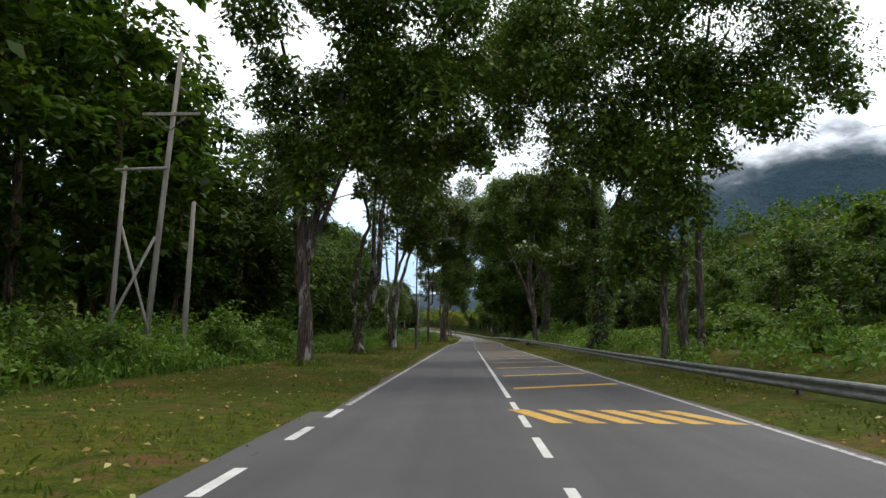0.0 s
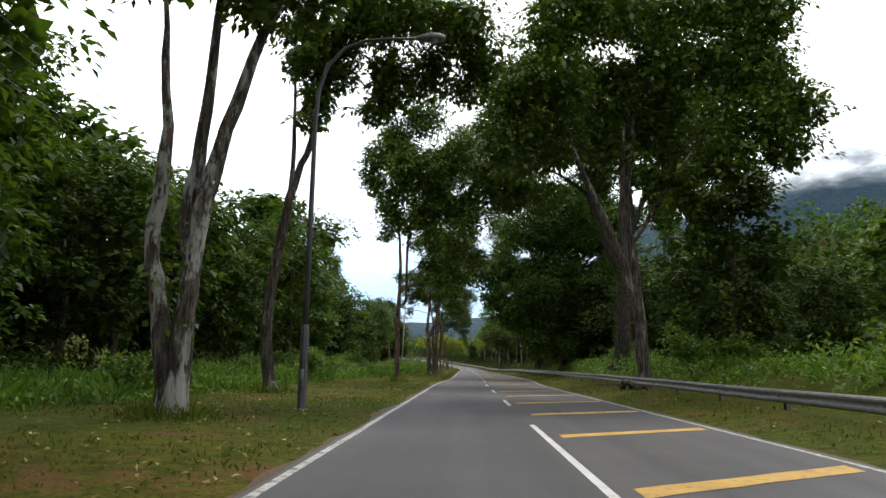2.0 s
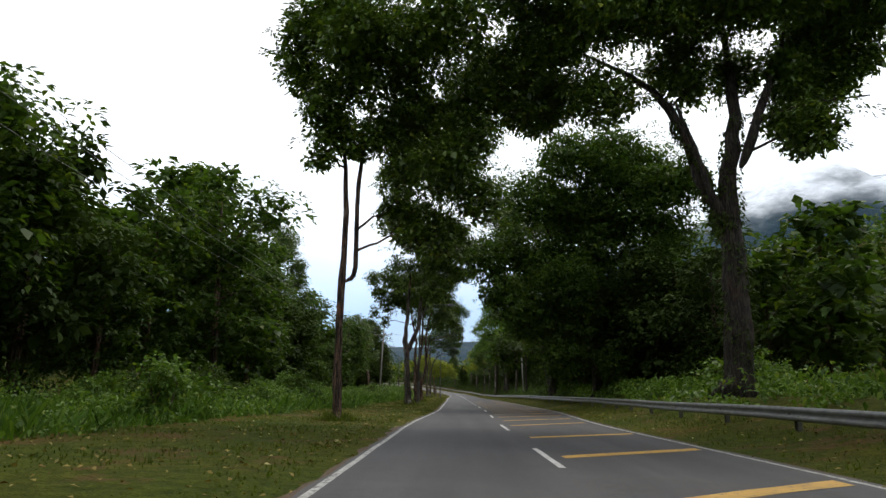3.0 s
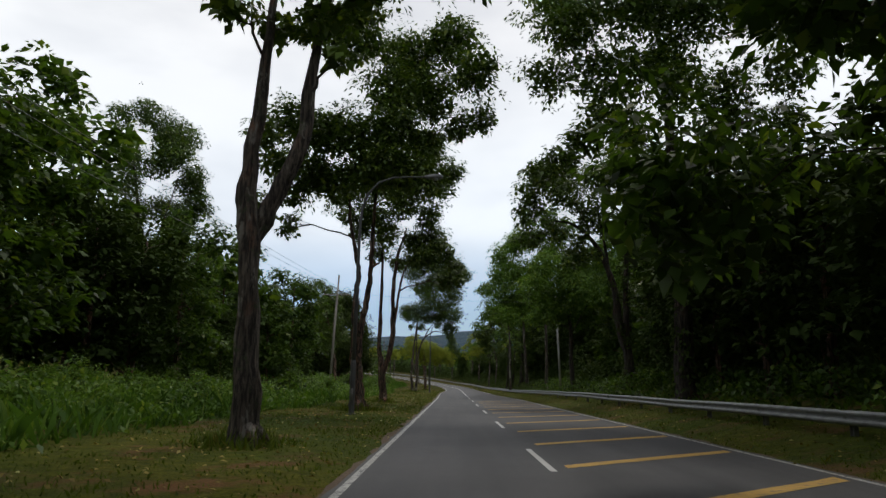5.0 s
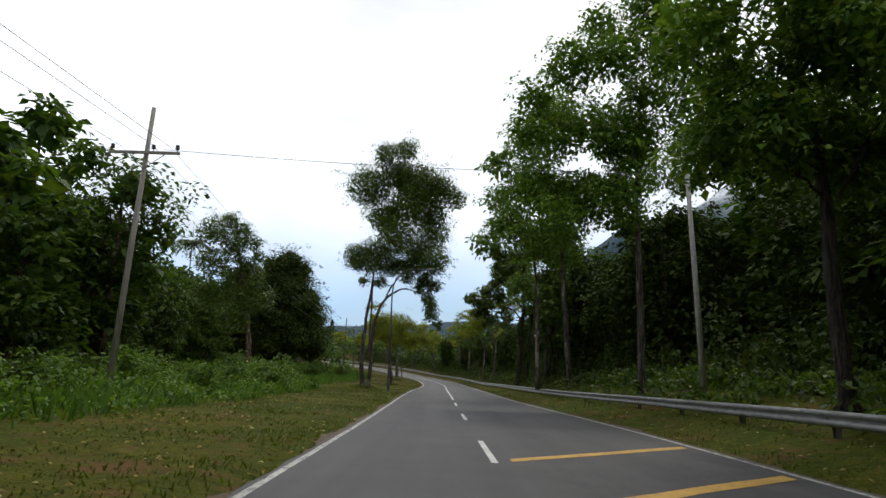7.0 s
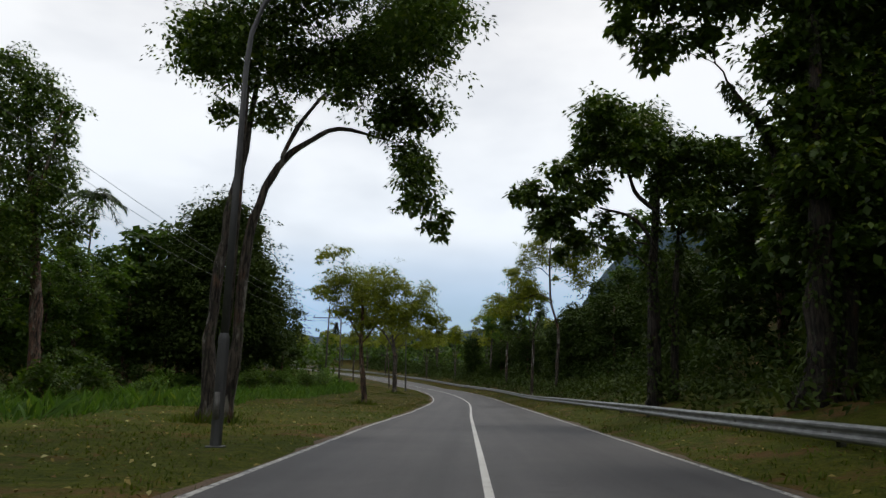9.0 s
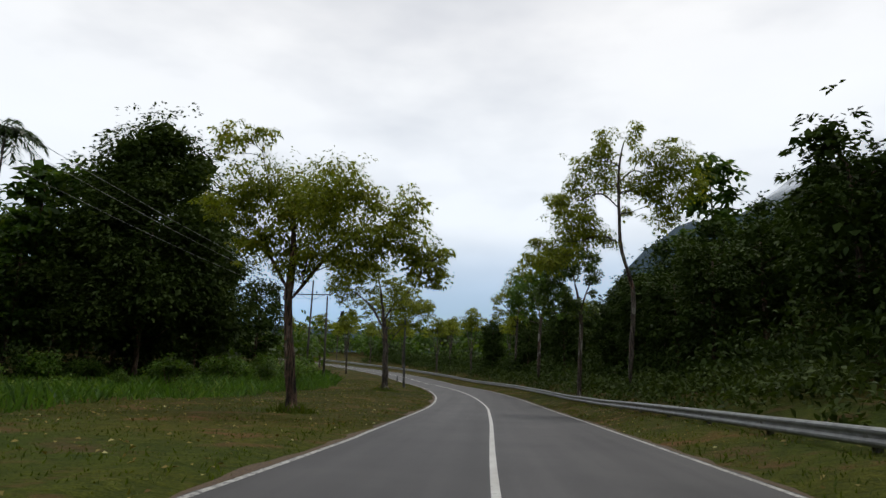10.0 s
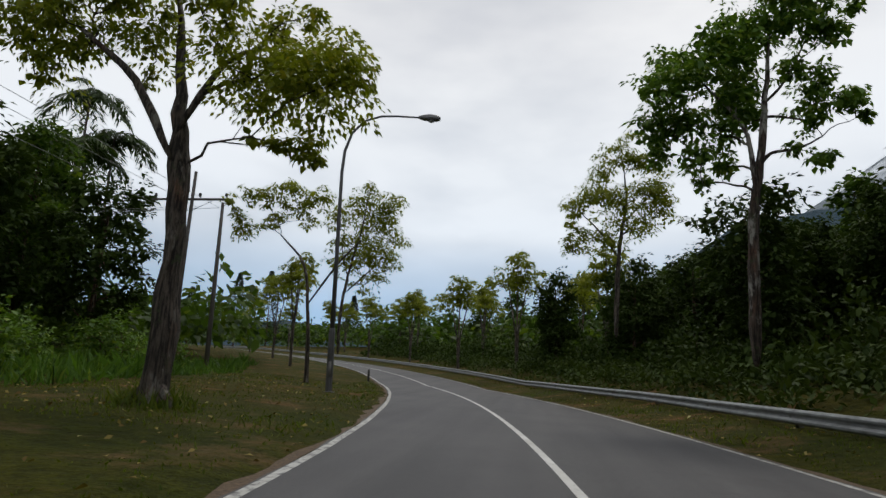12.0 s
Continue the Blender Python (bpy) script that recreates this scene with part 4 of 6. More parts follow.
roadside(-6.0, 205.8, [[(0.0, 0.0, 0.24), (-0.12, 2.4, 0.17), (0.0, 5.5, 0.14), (0.4, 8.5, 0.12), (0.6, 11.2, 0.06)], [(0.57, 0.0, 0.2), (0.73, 2.4, 0.16), (0.84, 5.5, 0.14), (1.4, 7.5, 0.12), (2.24, 8.5, 0.1), (3.46, 9.1, 0.07), (5.09, 8.7, 0.03)], [(0.47, 2.4, 0.1), (0.57, 6.2, 0.09), (0.61, 8.6, 0.07), (0.65, 10.6, 0.04)], [(1.73, 8.0, 0.1), (2.37, 9.3, 0.07), (3.4, 10.6, 0.04)]],
         [(3.4, 11.1, 1.1), (2.3, 11.1, 1.1), (4.5, 11.3, 1.1), (5.3, 9.9, 1.0), (6.0, 7.5, 0.8), (5.7, 8.4, 0.8), (6.2, 9.3, 0.8), (1.3, 9.7, 0.8), (3.8, 10.0, 0.8), (-0.9, 11.1, 0.8), (4.9, 9.1, 0.7), (-0.4, 9.7, 0.6), (-1.1, 12.1, 1.5), (4.7, 12.7, 1.6), (1.5, 15.5, 1.9), (3.5, 16.5, 2.2), (6.0, 14.7, 2.0), (2.6, 19.7, 1.9), (6.7, 18.4, 1.6), (1.5, 21.4, 1.3), (3.2, 22.5, 1.2), (8.1, 17.5, 1.2), (5.5, 16.9, 2.2), (5.7, 6.8, 0.4), (6.0, 6.4, 0.5), (6.4, 5.9, 0.4), (6.8, 5.4, 0.3), (6.9, 5.9, 0.3), (6.4, 6.7, 0.4), (-0.1, 18.4, 2.5), (4.6, 18.9, 2.6), (6.3, 11.4, 1.6), (2.8, 13.3, 2.3), (0.7, 11.7, 2.0)],
         "roadside tree with several trunks and a crown reaching over the road", LEAF_ROAD, BARK_GREY, 108, 0.15, dense=1150)
roadside(-4.9, 229.8, [[(0.0, 0.0, 0.2), (-0.28, 2.5, 0.16), (-0.4, 4.1, 0.14), (-0.37, 6.0, 0.1), (-0.49, 7.7, 0.05)], [(-0.38, 3.9, 0.09), (1.28, 6.0, 0.06), (3.29, 6.9, 0.03)], [(-0.4, 4.1, 0.08), (-1.63, 6.2, 0.05)]],
         [(4.7, 4.6, 0.3), (4.2, 4.7, 0.5), (0.1, 4.9, 0.6), (5.2, 4.9, 0.4), (-0.9, 5.0, 0.4), (1.8, 5.0, 0.7), (3.7, 5.2, 0.4), (2.8, 5.2, 0.4), (4.8, 5.4, 0.6), (5.2, 5.5, 0.3), (4.1, 5.6, 0.7), (0.7, 5.7, 0.8), (-0.5, 5.9, 0.8), (-2.2, 5.9, 0.6), (2.2, 6.0, 1.2), (3.4, 6.0, 1.0), (-1.4, 6.1, 0.6), (-2.3, 6.6, 0.5), (-2.9, 6.9, 0.6), (1.0, 7.0, 0.9), (3.4, 7.0, 0.7), (-0.3, 7.1, 0.9), (-3.6, 7.2, 0.5), (2.3, 7.5, 0.8), (4.2, 7.6, 0.7), (-2.6, 7.7, 0.8), (-1.6, 7.7, 1.5), (1.3, 7.9, 1.1), (-0.2, 8.2, 1.5), (-3.5, 9.5, 0.4), (-2.6, 9.7, 0.7), (-1.8, 9.9, 0.6)],
         "small spreading roadside tree with yellow-green leaves", LEAF_LIGHT, BARK_BROWN, 109, 0.15, 0.48, droop=0.75, per_clump=34, dense=1600)
roadside(-6.1, 259.6, [[(0.0, 0.0, 0.26), (-0.03, 2.7, 0.2), (-0.19, 4.7, 0.18), (-0.43, 6.3, 0.12), (-0.86, 8.8, 0.05)], [(-0.27, 4.8, 0.11), (-1.27, 6.5, 0.09), (-2.65, 7.7, 0.05)], [(-0.32, 5.4, 0.1), (0.54, 6.9, 0.06), (1.32, 7.3, 0.03)]],
         [(2.7, 4.7, 0.2), (2.4, 5.1, 0.4), (1.9, 5.1, 0.3), (1.4, 5.2, 0.2), (2.7, 6.0, 1.1), (-1.2, 6.4, 0.2), (1.3, 6.5, 1.2), (3.6, 6.6, 0.2), (3.2, 6.8, 0.4), (-4.1, 7.0, 0.4), (2.6, 7.0, 0.5), (0.3, 7.3, 0.3), (-2.8, 7.6, 0.6), (-1.4, 7.6, 0.7), (0.9, 7.8, 0.5), (1.6, 7.9, 0.5), (0.1, 7.9, 0.3), (2.3, 7.9, 0.3), (-3.4, 8.0, 0.4), (-4.4, 8.2, 1.2), (-0.3, 8.4, 0.4), (-1.1, 8.4, 0.2), (1.2, 8.5, 0.5), (-2.1, 8.6, 0.4), (0.4, 8.7, 0.4), (-2.7, 8.8, 0.5), (-3.5, 8.8, 0.5), (-0.9, 9.2, 0.9), (-4.6, 9.5, 0.7), (-2.2, 9.7, 1.1), (-3.5, 10.1, 0.8), (-4.6, 10.5, 0.7)],
         "small roadside tree with a flat spreading yellow-green crown", LEAF_LIGHT, BARK_GREY, 110, 0.15, 0.48, droop=0.75, per_clump=34, dense=1600)
roadside(-8.4, 275.2, [[(0.0, 0.0, 0.1), (-0.14, 2.8, 0.08), (-0.46, 5.0, 0.06), (-1.6, 6.3, 0.03)], [(-0.18, 3.3, 0.06), (1.06, 5.1, 0.04), (1.99, 6.1, 0.03)]],
         [(-3.5, 6.5, 0.6), (-2.1, 7.1, 0.5), (-0.6, 7.1, 0.5), (-3.7, 7.1, 0.4), (-4.3, 7.8, 0.3), (-0.1, 7.9, 0.6), (-2.5, 7.9, 0.6), (-1.2, 8.1, 0.6), (-3.3, 8.2, 0.5), (-1.7, 8.6, 0.4)],
         "thin roadside tree with sparse pale green leaves", LEAF_LIGHT, BARK_GREY, 111, 0.15, 0.48, droop=0.75, per_clump=34, dense=1600)
roadside(-11.8, 49.0, [[(0.0, 0.0, 0.2), (-0.44, 4.9, 0.16), (-0.75, 9.2, 0.12), (-0.85, 12.6, 0.06)], [(-0.66, 7.9, 0.1), (0.34, 10.2, 0.06), (1.05, 11.3, 0.03)]],
         [(-3.0, 13.4, 1.3), (-1.2, 14.3, 1.4), (0.7, 13.4, 1.3), (-2.3, 11.3, 1.1), (-0.5, 11.6, 1.1), (1.3, 11.3, 1.0), (-2.7, 9.2, 0.9), (-0.6, 9.2, 0.9), (1.2, 9.5, 0.8), (-1.9, 16.2, 1.5), (0.5, 15.9, 1.3), (-4.0, 15.6, 1.3)],
         "slender tree at the edge of the woods", LEAF_ROAD, BARK_BROWN, 112)
roadside(-26.5, 164.0, [[(0.0, 0.0, 0.3), (-1.23, 7.7, 0.25), (-2.38, 13.9, 0.18), (-3.81, 22.3, 0.08)], [(-1.9, 11.6, 0.12), (-0.41, 16.2, 0.08), (0.55, 20.0, 0.04)]],
         [(-5.1, 25.8, 1.6), (-3.4, 26.8, 1.7), (-1.3, 24.8, 1.7), (0.8, 21.9, 1.5), (2.0, 18.5, 1.3), (-1.4, 20.9, 1.7), (-4.2, 21.4, 1.7), (0.4, 17.1, 1.5), (-3.1, 16.6, 1.7), (-5.8, 23.3, 1.6), (-1.1, 13.9, 1.4), (-4.1, 13.4, 1.6), (-0.8, 22.9, 2.2), (1.1, 19.4, 1.6), (0.2, 15.9, 1.8), (2.8, 12.3, 1.3), (0.0, 12.6, 1.8), (-0.3, 24.6, 2.2), (1.7, 17.6, 1.6), (2.4, 20.0, 1.3), (-3.9, 19.0, 1.8), (-1.9, 17.6, 1.8), (-4.4, 15.7, 1.8), (0.7, 13.9, 1.6), (-2.3, 13.0, 1.8)],
         "tall sparse tree rising from the woods", LEAF_ROAD, BARK_GREY, 113)
roadside(-19.7, 219.0, [[(0.0, 0.0, 0.3), (-0.81, 6.1, 0.24), (-1.85, 11.2, 0.16), (-2.95, 16.7, 0.07)], [(-1.38, 9.0, 0.12), (-0.54, 12.8, 0.07), (-0.22, 15.0, 0.04)]],
         [(-3.8, 18.0, 1.3), (-2.4, 17.0, 1.3), (-3.0, 15.0, 1.8), (-0.9, 15.7, 1.1), (-0.1, 14.0, 0.9), (-1.5, 13.1, 1.5), (-5.5, 16.7, 2.1), (-5.6, 13.4, 2.4), (-2.8, 11.5, 1.8), (-0.1, 11.5, 1.1), (-1.3, 9.7, 1.8), (-5.0, 9.6, 2.4), (0.9, 9.1, 1.3), (-1.5, 7.0, 1.8)],
         "dark tree at the edge of the field", LEAF_ROAD, BARK_BROWN, 114)
roadside(9.3, 27.0, [[(0.0, 0.0, 0.22), (-0.02, 1.9, 0.2), (0.22, 4.7, 0.17), (0.16, 8.8, 0.13), (-0.12, 13.6, 0.07)], [(0.68, 0.0, 0.16), (0.8, 4.7, 0.13), (1.05, 10.1, 0.1), (1.74, 14.6, 0.05)], [(-0.79, 0.0, 0.16), (-0.67, 4.0, 0.13), (-0.26, 10.1, 0.09), (-0.95, 14.2, 0.05)]],
         [(-2.2, 3.5, 1.1), (-0.8, 3.9, 1.1), (-2.1, 4.3, 0.9), (-1.9, 5.3, 1.3), (-0.1, 5.7, 1.3), (-1.0, 7.3, 1.8), (-3.2, 8.1, 1.3), (2.0, 8.3, 0.8), (-1.8, 8.5, 1.4), (-0.3, 8.6, 1.0), (0.6, 8.9, 1.1), (2.9, 9.3, 1.5), (-4.7, 9.6, 1.0), (-7.0, 10.0, 0.9), (1.3, 10.1, 1.2), (-2.2, 10.2, 2.3), (3.7, 10.5, 1.1), (7.2, 10.5, 0.7), (2.7, 11.0, 1.3), (-0.1, 11.5, 2.0), (-5.8, 11.5, 1.5), (3.6, 12.3, 1.1), (1.6, 12.3, 1.8), (-4.1, 12.4, 1.8), (-7.4, 12.4, 1.3), (7.8, 12.5, 1.7), (-2.0, 13.2, 2.6), (-6.6, 13.7, 1.7), (5.8, 13.8, 2.2), (-5.1, 15.3, 2.2), (0.3, 15.7, 2.8), (4.0, 16.7, 2.8)],
         "tall roadside tree with slender stems behind the rail", LEAF_ROAD, BARK_GREY, 115, dense=560)
roadside(8.9, 42.4, [[(0.0, 0.0, 0.5), (0.14, 2.8, 0.42), (-0.13, 6.5, 0.36), (-0.2, 8.8, 0.24), (-0.92, 11.6, 0.1)], [(0.29, 2.4, 0.26), (1.1, 4.8, 0.22), (1.12, 7.7, 0.18), (1.4, 9.4, 0.16), (2.48, 12.0, 0.07)]],
         [(0.6, 1.6, 0.6), (0.1, 3.0, 0.7), (-0.1, 4.5, 0.7), (1.0, 5.2, 0.6), (-0.4, 6.0, 0.7), (-1.1, 6.5, 0.5), (1.3, 7.1, 0.6), (3.6, 7.3, 0.7), (-0.2, 7.5, 0.7), (2.6, 7.7, 0.7), (-1.1, 8.2, 0.9), (-0.5, 9.0, 0.7), (-1.8, 9.0, 0.7), (4.0, 9.4, 2.2), (2.0, 9.6, 0.6), (-4.4, 9.6, 0.8), (-2.6, 10.4, 0.9), (-3.8, 10.8, 0.9), (-4.9, 10.8, 0.6), (2.1, 11.2, 0.9), (4.6, 11.4, 1.2), (-0.5, 11.8, 1.3), (-2.4, 11.8, 1.4), (1.9, 13.3, 3.0), (-5.7, 13.6, 1.4), (-2.0, 13.6, 1.7), (-5.8, 15.7, 2.1), (-1.9, 17.1, 2.3), (-7.6, 17.5, 1.7), (-5.5, 19.7, 2.8), (0.4, 20.2, 2.3), (-3.7, 22.7, 2.3), (-2.6, 6.2, 0.7), (-4.6, 6.4, 0.8), (-3.2, 5.6, 0.7)],
         "large roadside tree wrapped in climbing leaves", LEAF_ROAD, BARK_SHADED, 116, vines=1.0)
roadside(7.0, 71.5, [[(0.9, 0.0, 0.3), (0.7, 3.0, 0.25), (0.55, 6.0, 0.21), (0.4, 8.5, 0.17), (0.9, 13.0, 0.08)], [(0.66, 3.0, 0.2), (0.0, 5.5, 0.19), (-0.8, 7.5, 0.17), (-1.7, 9.5, 0.13), (-2.6, 12.0, 0.07)], [(0.2, 5.0, 0.15), (0.1, 8.0, 0.13), (0.3, 12.0, 0.07)], [(0.55, 6.5, 0.13), (2.4, 9.5, 0.09), (4.2, 12.0, 0.05)]],
         [(3.2, 6.7, 0.5), (3.8, 7.3, 0.7), (2.9, 8.0, 0.7), (4.6, 8.2, 0.9), (2.1, 8.4, 0.5), (3.7, 8.6, 0.8), (1.5, 8.8, 0.5), (2.7, 9.2, 0.8), (6.4, 9.4, 1.6), (1.7, 9.5, 0.7), (4.1, 9.8, 1.4), (-5.2, 10.1, 1.4), (7.2, 10.6, 1.2), (-3.5, 10.8, 1.7), (-0.7, 11.6, 1.9), (5.5, 12.0, 1.9), (2.4, 12.3, 2.1), (7.9, 12.4, 1.5), (-5.2, 12.6, 1.4), (-3.1, 13.3, 2.1), (-0.3, 14.5, 2.1), (5.3, 14.5, 2.1), (7.3, 14.5, 1.7), (2.5, 14.8, 2.1), (-4.5, 15.2, 1.6), (-2.8, 16.3, 1.9), (6.4, 16.7, 1.7), (-0.6, 17.1, 1.9), (1.9, 17.6, 1.9), (4.3, 17.6, 1.9)],
         "broad domed roadside tree with layered dark green foliage", LEAF_ROAD, BARK_GREY, 117, 0.24, dense=680)
roadside(10.9, 89.0, [[(0.0, 0.0, 0.55), (0.28, 4.7, 0.45), (0.4, 8.8, 0.38), (1.03, 12.0, 0.26), (0.92, 16.3, 0.1)], [(0.33, 6.6, 0.34), (-0.41, 8.3, 0.26), (-0.93, 9.7, 0.24), (-1.5, 11.8, 0.2), (-2.95, 13.6, 0.13), (-5.34, 15.0, 0.06)], [(0.67, 9.3, 0.24), (1.75, 12.0, 0.18), (2.88, 14.9, 0.09)], [(-0.47, 7.5, 0.12), (-1.2, 10.2, 0.1), (-1.84, 12.0, 0.05)], [(1.34, 11.4, 0.1), (3.93, 12.3, 0.07), (6.6, 12.7, 0.03)]],
         [(2.8, 10.2, 1.3), (3.8, 10.6, 0.8), (3.0, 11.6, 0.9), (-7.4, 12.3, 1.3), (-4.8, 12.3, 1.6), (-8.5, 12.4, 1.3), (-1.0, 13.0, 0.8), (3.8, 13.1, 1.4), (-6.8, 13.4, 1.7), (2.7, 13.6, 0.9), (-7.9, 13.7, 1.1), (5.3, 14.0, 1.8), (-9.5, 14.2, 1.5), (-1.3, 14.4, 1.6), (1.6, 14.4, 1.4), (6.4, 14.4, 1.1), (-6.4, 14.7, 1.1), (4.3, 15.0, 1.4), (-4.9, 15.3, 1.7), (-7.4, 15.8, 1.7), (0.9, 16.4, 2.6), (5.2, 16.6, 2.3), (7.2, 16.6, 2.0), (-3.3, 16.6, 2.7), (-1.2, 16.7, 2.6), (3.1, 16.9, 2.3), (-8.8, 17.2, 2.0), (-5.3, 17.2, 2.3), (5.9, 19.1, 2.8), (1.5, 19.7, 3.0), (-5.9, 20.1, 2.1), (-1.8, 20.7, 2.3)],
         "large dark roadside tree with a wide fork and open crown", LEAF_ROAD, BARK_SHADED, 118, dense=900, vines=0.5)
roadside(10.0, 111.0, [[(0.0, 0.0, 0.35), (0.24, 6.0, 0.28), (0.46, 11.1, 0.18), (-0.22, 15.1, 0.08)], [(0.32, 7.7, 0.18), (3.03, 12.0, 0.1), (4.43, 14.2, 0.05)], [(0.3, 7.3, 0.16), (-2.49, 11.1, 0.1), (-3.69, 13.7, 0.05)]],
         [(4.9, 2.2, 2.0), (-3.1, 2.6, 1.6), (0.9, 2.6, 2.0), (-6.4, 3.3, 1.6), (5.5, 4.2, 2.4), (1.9, 5.0, 2.9), (-1.8, 5.4, 2.9), (-5.1, 5.8, 2.5), (2.3, 6.9, 2.6), (-7.1, 7.4, 1.7), (-2.2, 7.7, 2.6), (6.1, 7.9, 2.1), (3.7, 9.2, 2.9), (0.0, 9.6, 2.9), (-8.0, 9.8, 2.0), (-3.7, 10.0, 2.5), (-6.2, 11.3, 2.1), (0.1, 12.0, 2.9), (6.0, 12.2, 2.5), (-1.1, 13.9, 3.0), (2.7, 13.9, 3.0), (-4.5, 14.3, 2.6), (4.5, 15.1, 2.4), (6.7, 15.7, 2.1), (1.1, 16.4, 2.4), (-1.8, 17.5, 2.6), (4.6, 17.5, 2.6), (1.7, 18.4, 2.6)],
         "domed dark green tree behind the rail", LEAF_FOREST, BARK_SHADED, 119, 0.25)
roadside(9.7, 131.5, [[(0.0, 0.0, 0.4), (0.25, 6.4, 0.32), (0.23, 10.2, 0.25), (0.22, 14.2, 0.15), (-0.11, 17.5, 0.07)], [(0.22, 9.9, 0.15), (1.82, 11.7, 0.1), (3.85, 12.2, 0.05)], [(0.29, 9.1, 0.12), (-0.73, 10.7, 0.07)]],
         [(-5.7, 9.9, 0.7), (-4.7, 10.6, 1.0), (-3.9, 11.2, 1.0), (3.8, 11.5, 0.7), (-1.7, 11.7, 1.0), (-3.1, 12.2, 1.3), (5.3, 12.3, 1.0), (-0.1, 13.1, 1.3), (2.9, 13.1, 1.4), (4.7, 13.9, 1.3), (-2.1, 14.1, 1.3), (2.8, 14.1, 1.5), (-3.6, 14.4, 1.3), (0.0, 14.7, 1.5), (-5.1, 15.3, 1.3), (-4.5, 16.3, 1.5), (-2.4, 17.2, 1.8), (-0.4, 17.2, 2.1), (2.0, 17.2, 2.1), (4.3, 17.2, 2.1), (6.9, 17.5, 2.1), (9.4, 17.5, 1.5), (-4.5, 19.3, 2.3), (0.3, 20.2, 2.8), (4.3, 20.2, 2.5)],
         "tall dark roadside tree with crooked limbs", LEAF_ROAD, BARK_SHADED, 120, vines=0.6)
roadside(11.4, 147.0, [[(0.0, 0.0, 0.32), (0.06, 2.2, 0.28), (-0.38, 4.1, 0.25), (-0.78, 7.2, 0.2), (-1.86, 9.7, 0.15), (-3.25, 11.0, 0.09), (-4.5, 11.2, 0.04)], [(-0.01, 2.6, 0.2), (0.06, 6.2, 0.18), (0.26, 10.4, 0.14), (0.06, 13.6, 0.06)], [(-0.87, 7.4, 0.1), (-1.06, 9.3, 0.1), (-1.5, 12.4, 0.05)]],
         [(2.9, 5.4, 1.2), (1.2, 6.2, 1.2), (3.8, 7.1, 1.4), (2.4, 7.9, 1.7), (-3.1, 8.7, 1.1), (-1.9, 8.8, 0.6), (3.9, 9.4, 1.4), (-2.9, 9.7, 0.8), (2.1, 9.8, 1.2), (-6.4, 9.8, 0.8), (-5.6, 10.0, 0.6), (-4.5, 10.5, 0.9), (-0.8, 10.6, 1.0), (-2.4, 11.2, 0.9), (0.7, 11.3, 1.3), (-6.8, 11.3, 0.8), (2.4, 11.8, 1.5), (4.1, 11.8, 1.5), (-5.9, 12.0, 1.0), (-3.2, 12.3, 0.8), (-1.1, 12.4, 1.5), (-4.5, 12.5, 1.3), (1.2, 12.9, 2.1), (-6.1, 13.2, 1.2), (-1.8, 13.9, 1.5), (2.8, 14.0, 1.7), (4.6, 14.1, 1.5), (-4.6, 14.1, 1.3), (-5.7, 14.3, 1.1), (-3.3, 14.4, 1.3), (-0.3, 14.4, 1.5), (0.7, 16.0, 1.9)],
         "dark roadside tree leaning towards the road with drooping leaves", LEAF_ROAD, BARK_SHADED, 121, vines=0.4)
roadside(10.2, 160.2, [[(0.0, 0.0, 0.2), (-0.07, 2.9, 0.17), (-0.06, 5.8, 0.13), (-0.4, 8.6, 0.05)], [(-0.03, 4.9, 0.08), (1.38, 7.4, 0.05)]],
         [(-1.3, 5.8, 0.7), (1.0, 6.0, 1.2), (-2.7, 6.2, 1.2), (2.2, 6.5, 1.4), (-1.8, 6.6, 1.2), (0.0, 6.7, 1.5), (-2.4, 7.2, 0.7), (2.6, 7.6, 1.3), (0.5, 7.9, 1.6), (-1.7, 8.1, 1.6), (3.3, 8.5, 1.4), (-3.6, 8.7, 1.3), (-0.4, 8.8, 1.6), (-0.6, 9.1, 0.8), (1.8, 9.5, 1.6), (0.4, 9.5, 1.1), (-0.1, 10.4, 1.6), (-2.3, 10.7, 1.4), (2.8, 10.8, 1.3), (0.9, 11.1, 1.1), (2.3, 11.8, 0.9), (7.6, 15.6, 2.1), (5.1, 14.0, 1.5), (3.3, 12.6, 1.2), (7.8, 12.0, 1.8), (6.1, 11.5, 1.4), (9.0, 14.0, 1.8), (6.4, 17.2, 1.8)],
         "slender roadside tree with a full green crown", LEAF_BUSH, BARK_SHADED, 122)
roadside(10.1, 175.5, [[(0.0, 0.0, 0.18), (0.07, 4.7, 0.15), (0.07, 9.7, 0.1), (0.51, 14.6, 0.04)], [(0.07, 7.5, 0.07), (-1.36, 11.1, 0.04)]],
         [(-7.2, 6.5, 0.9), (-4.0, 7.4, 1.3), (-6.1, 7.9, 1.2), (-3.1, 8.3, 1.1), (-1.0, 8.9, 1.9), (-3.5, 9.2, 1.4), (-0.7, 9.8, 1.1), (-2.3, 9.9, 1.6), (-4.5, 10.2, 1.4), (-6.7, 10.4, 0.8), (0.1, 11.4, 1.4), (-5.3, 12.1, 1.1), (-1.8, 12.5, 1.7), (0.1, 12.7, 2.2), (-3.4, 12.8, 1.7), (2.3, 13.5, 1.9), (-4.8, 14.2, 1.1), (0.8, 14.9, 1.4), (-3.1, 15.4, 1.7), (1.4, 15.7, 1.2), (-1.1, 15.8, 1.7), (2.0, 17.0, 1.8), (0.6, 17.6, 1.1), (-1.7, 18.2, 1.1), (0.3, 18.6, 1.3)],
         "roadside tree with a rounded bright green crown", LEAF_BUSH, BARK_GREY, 123)
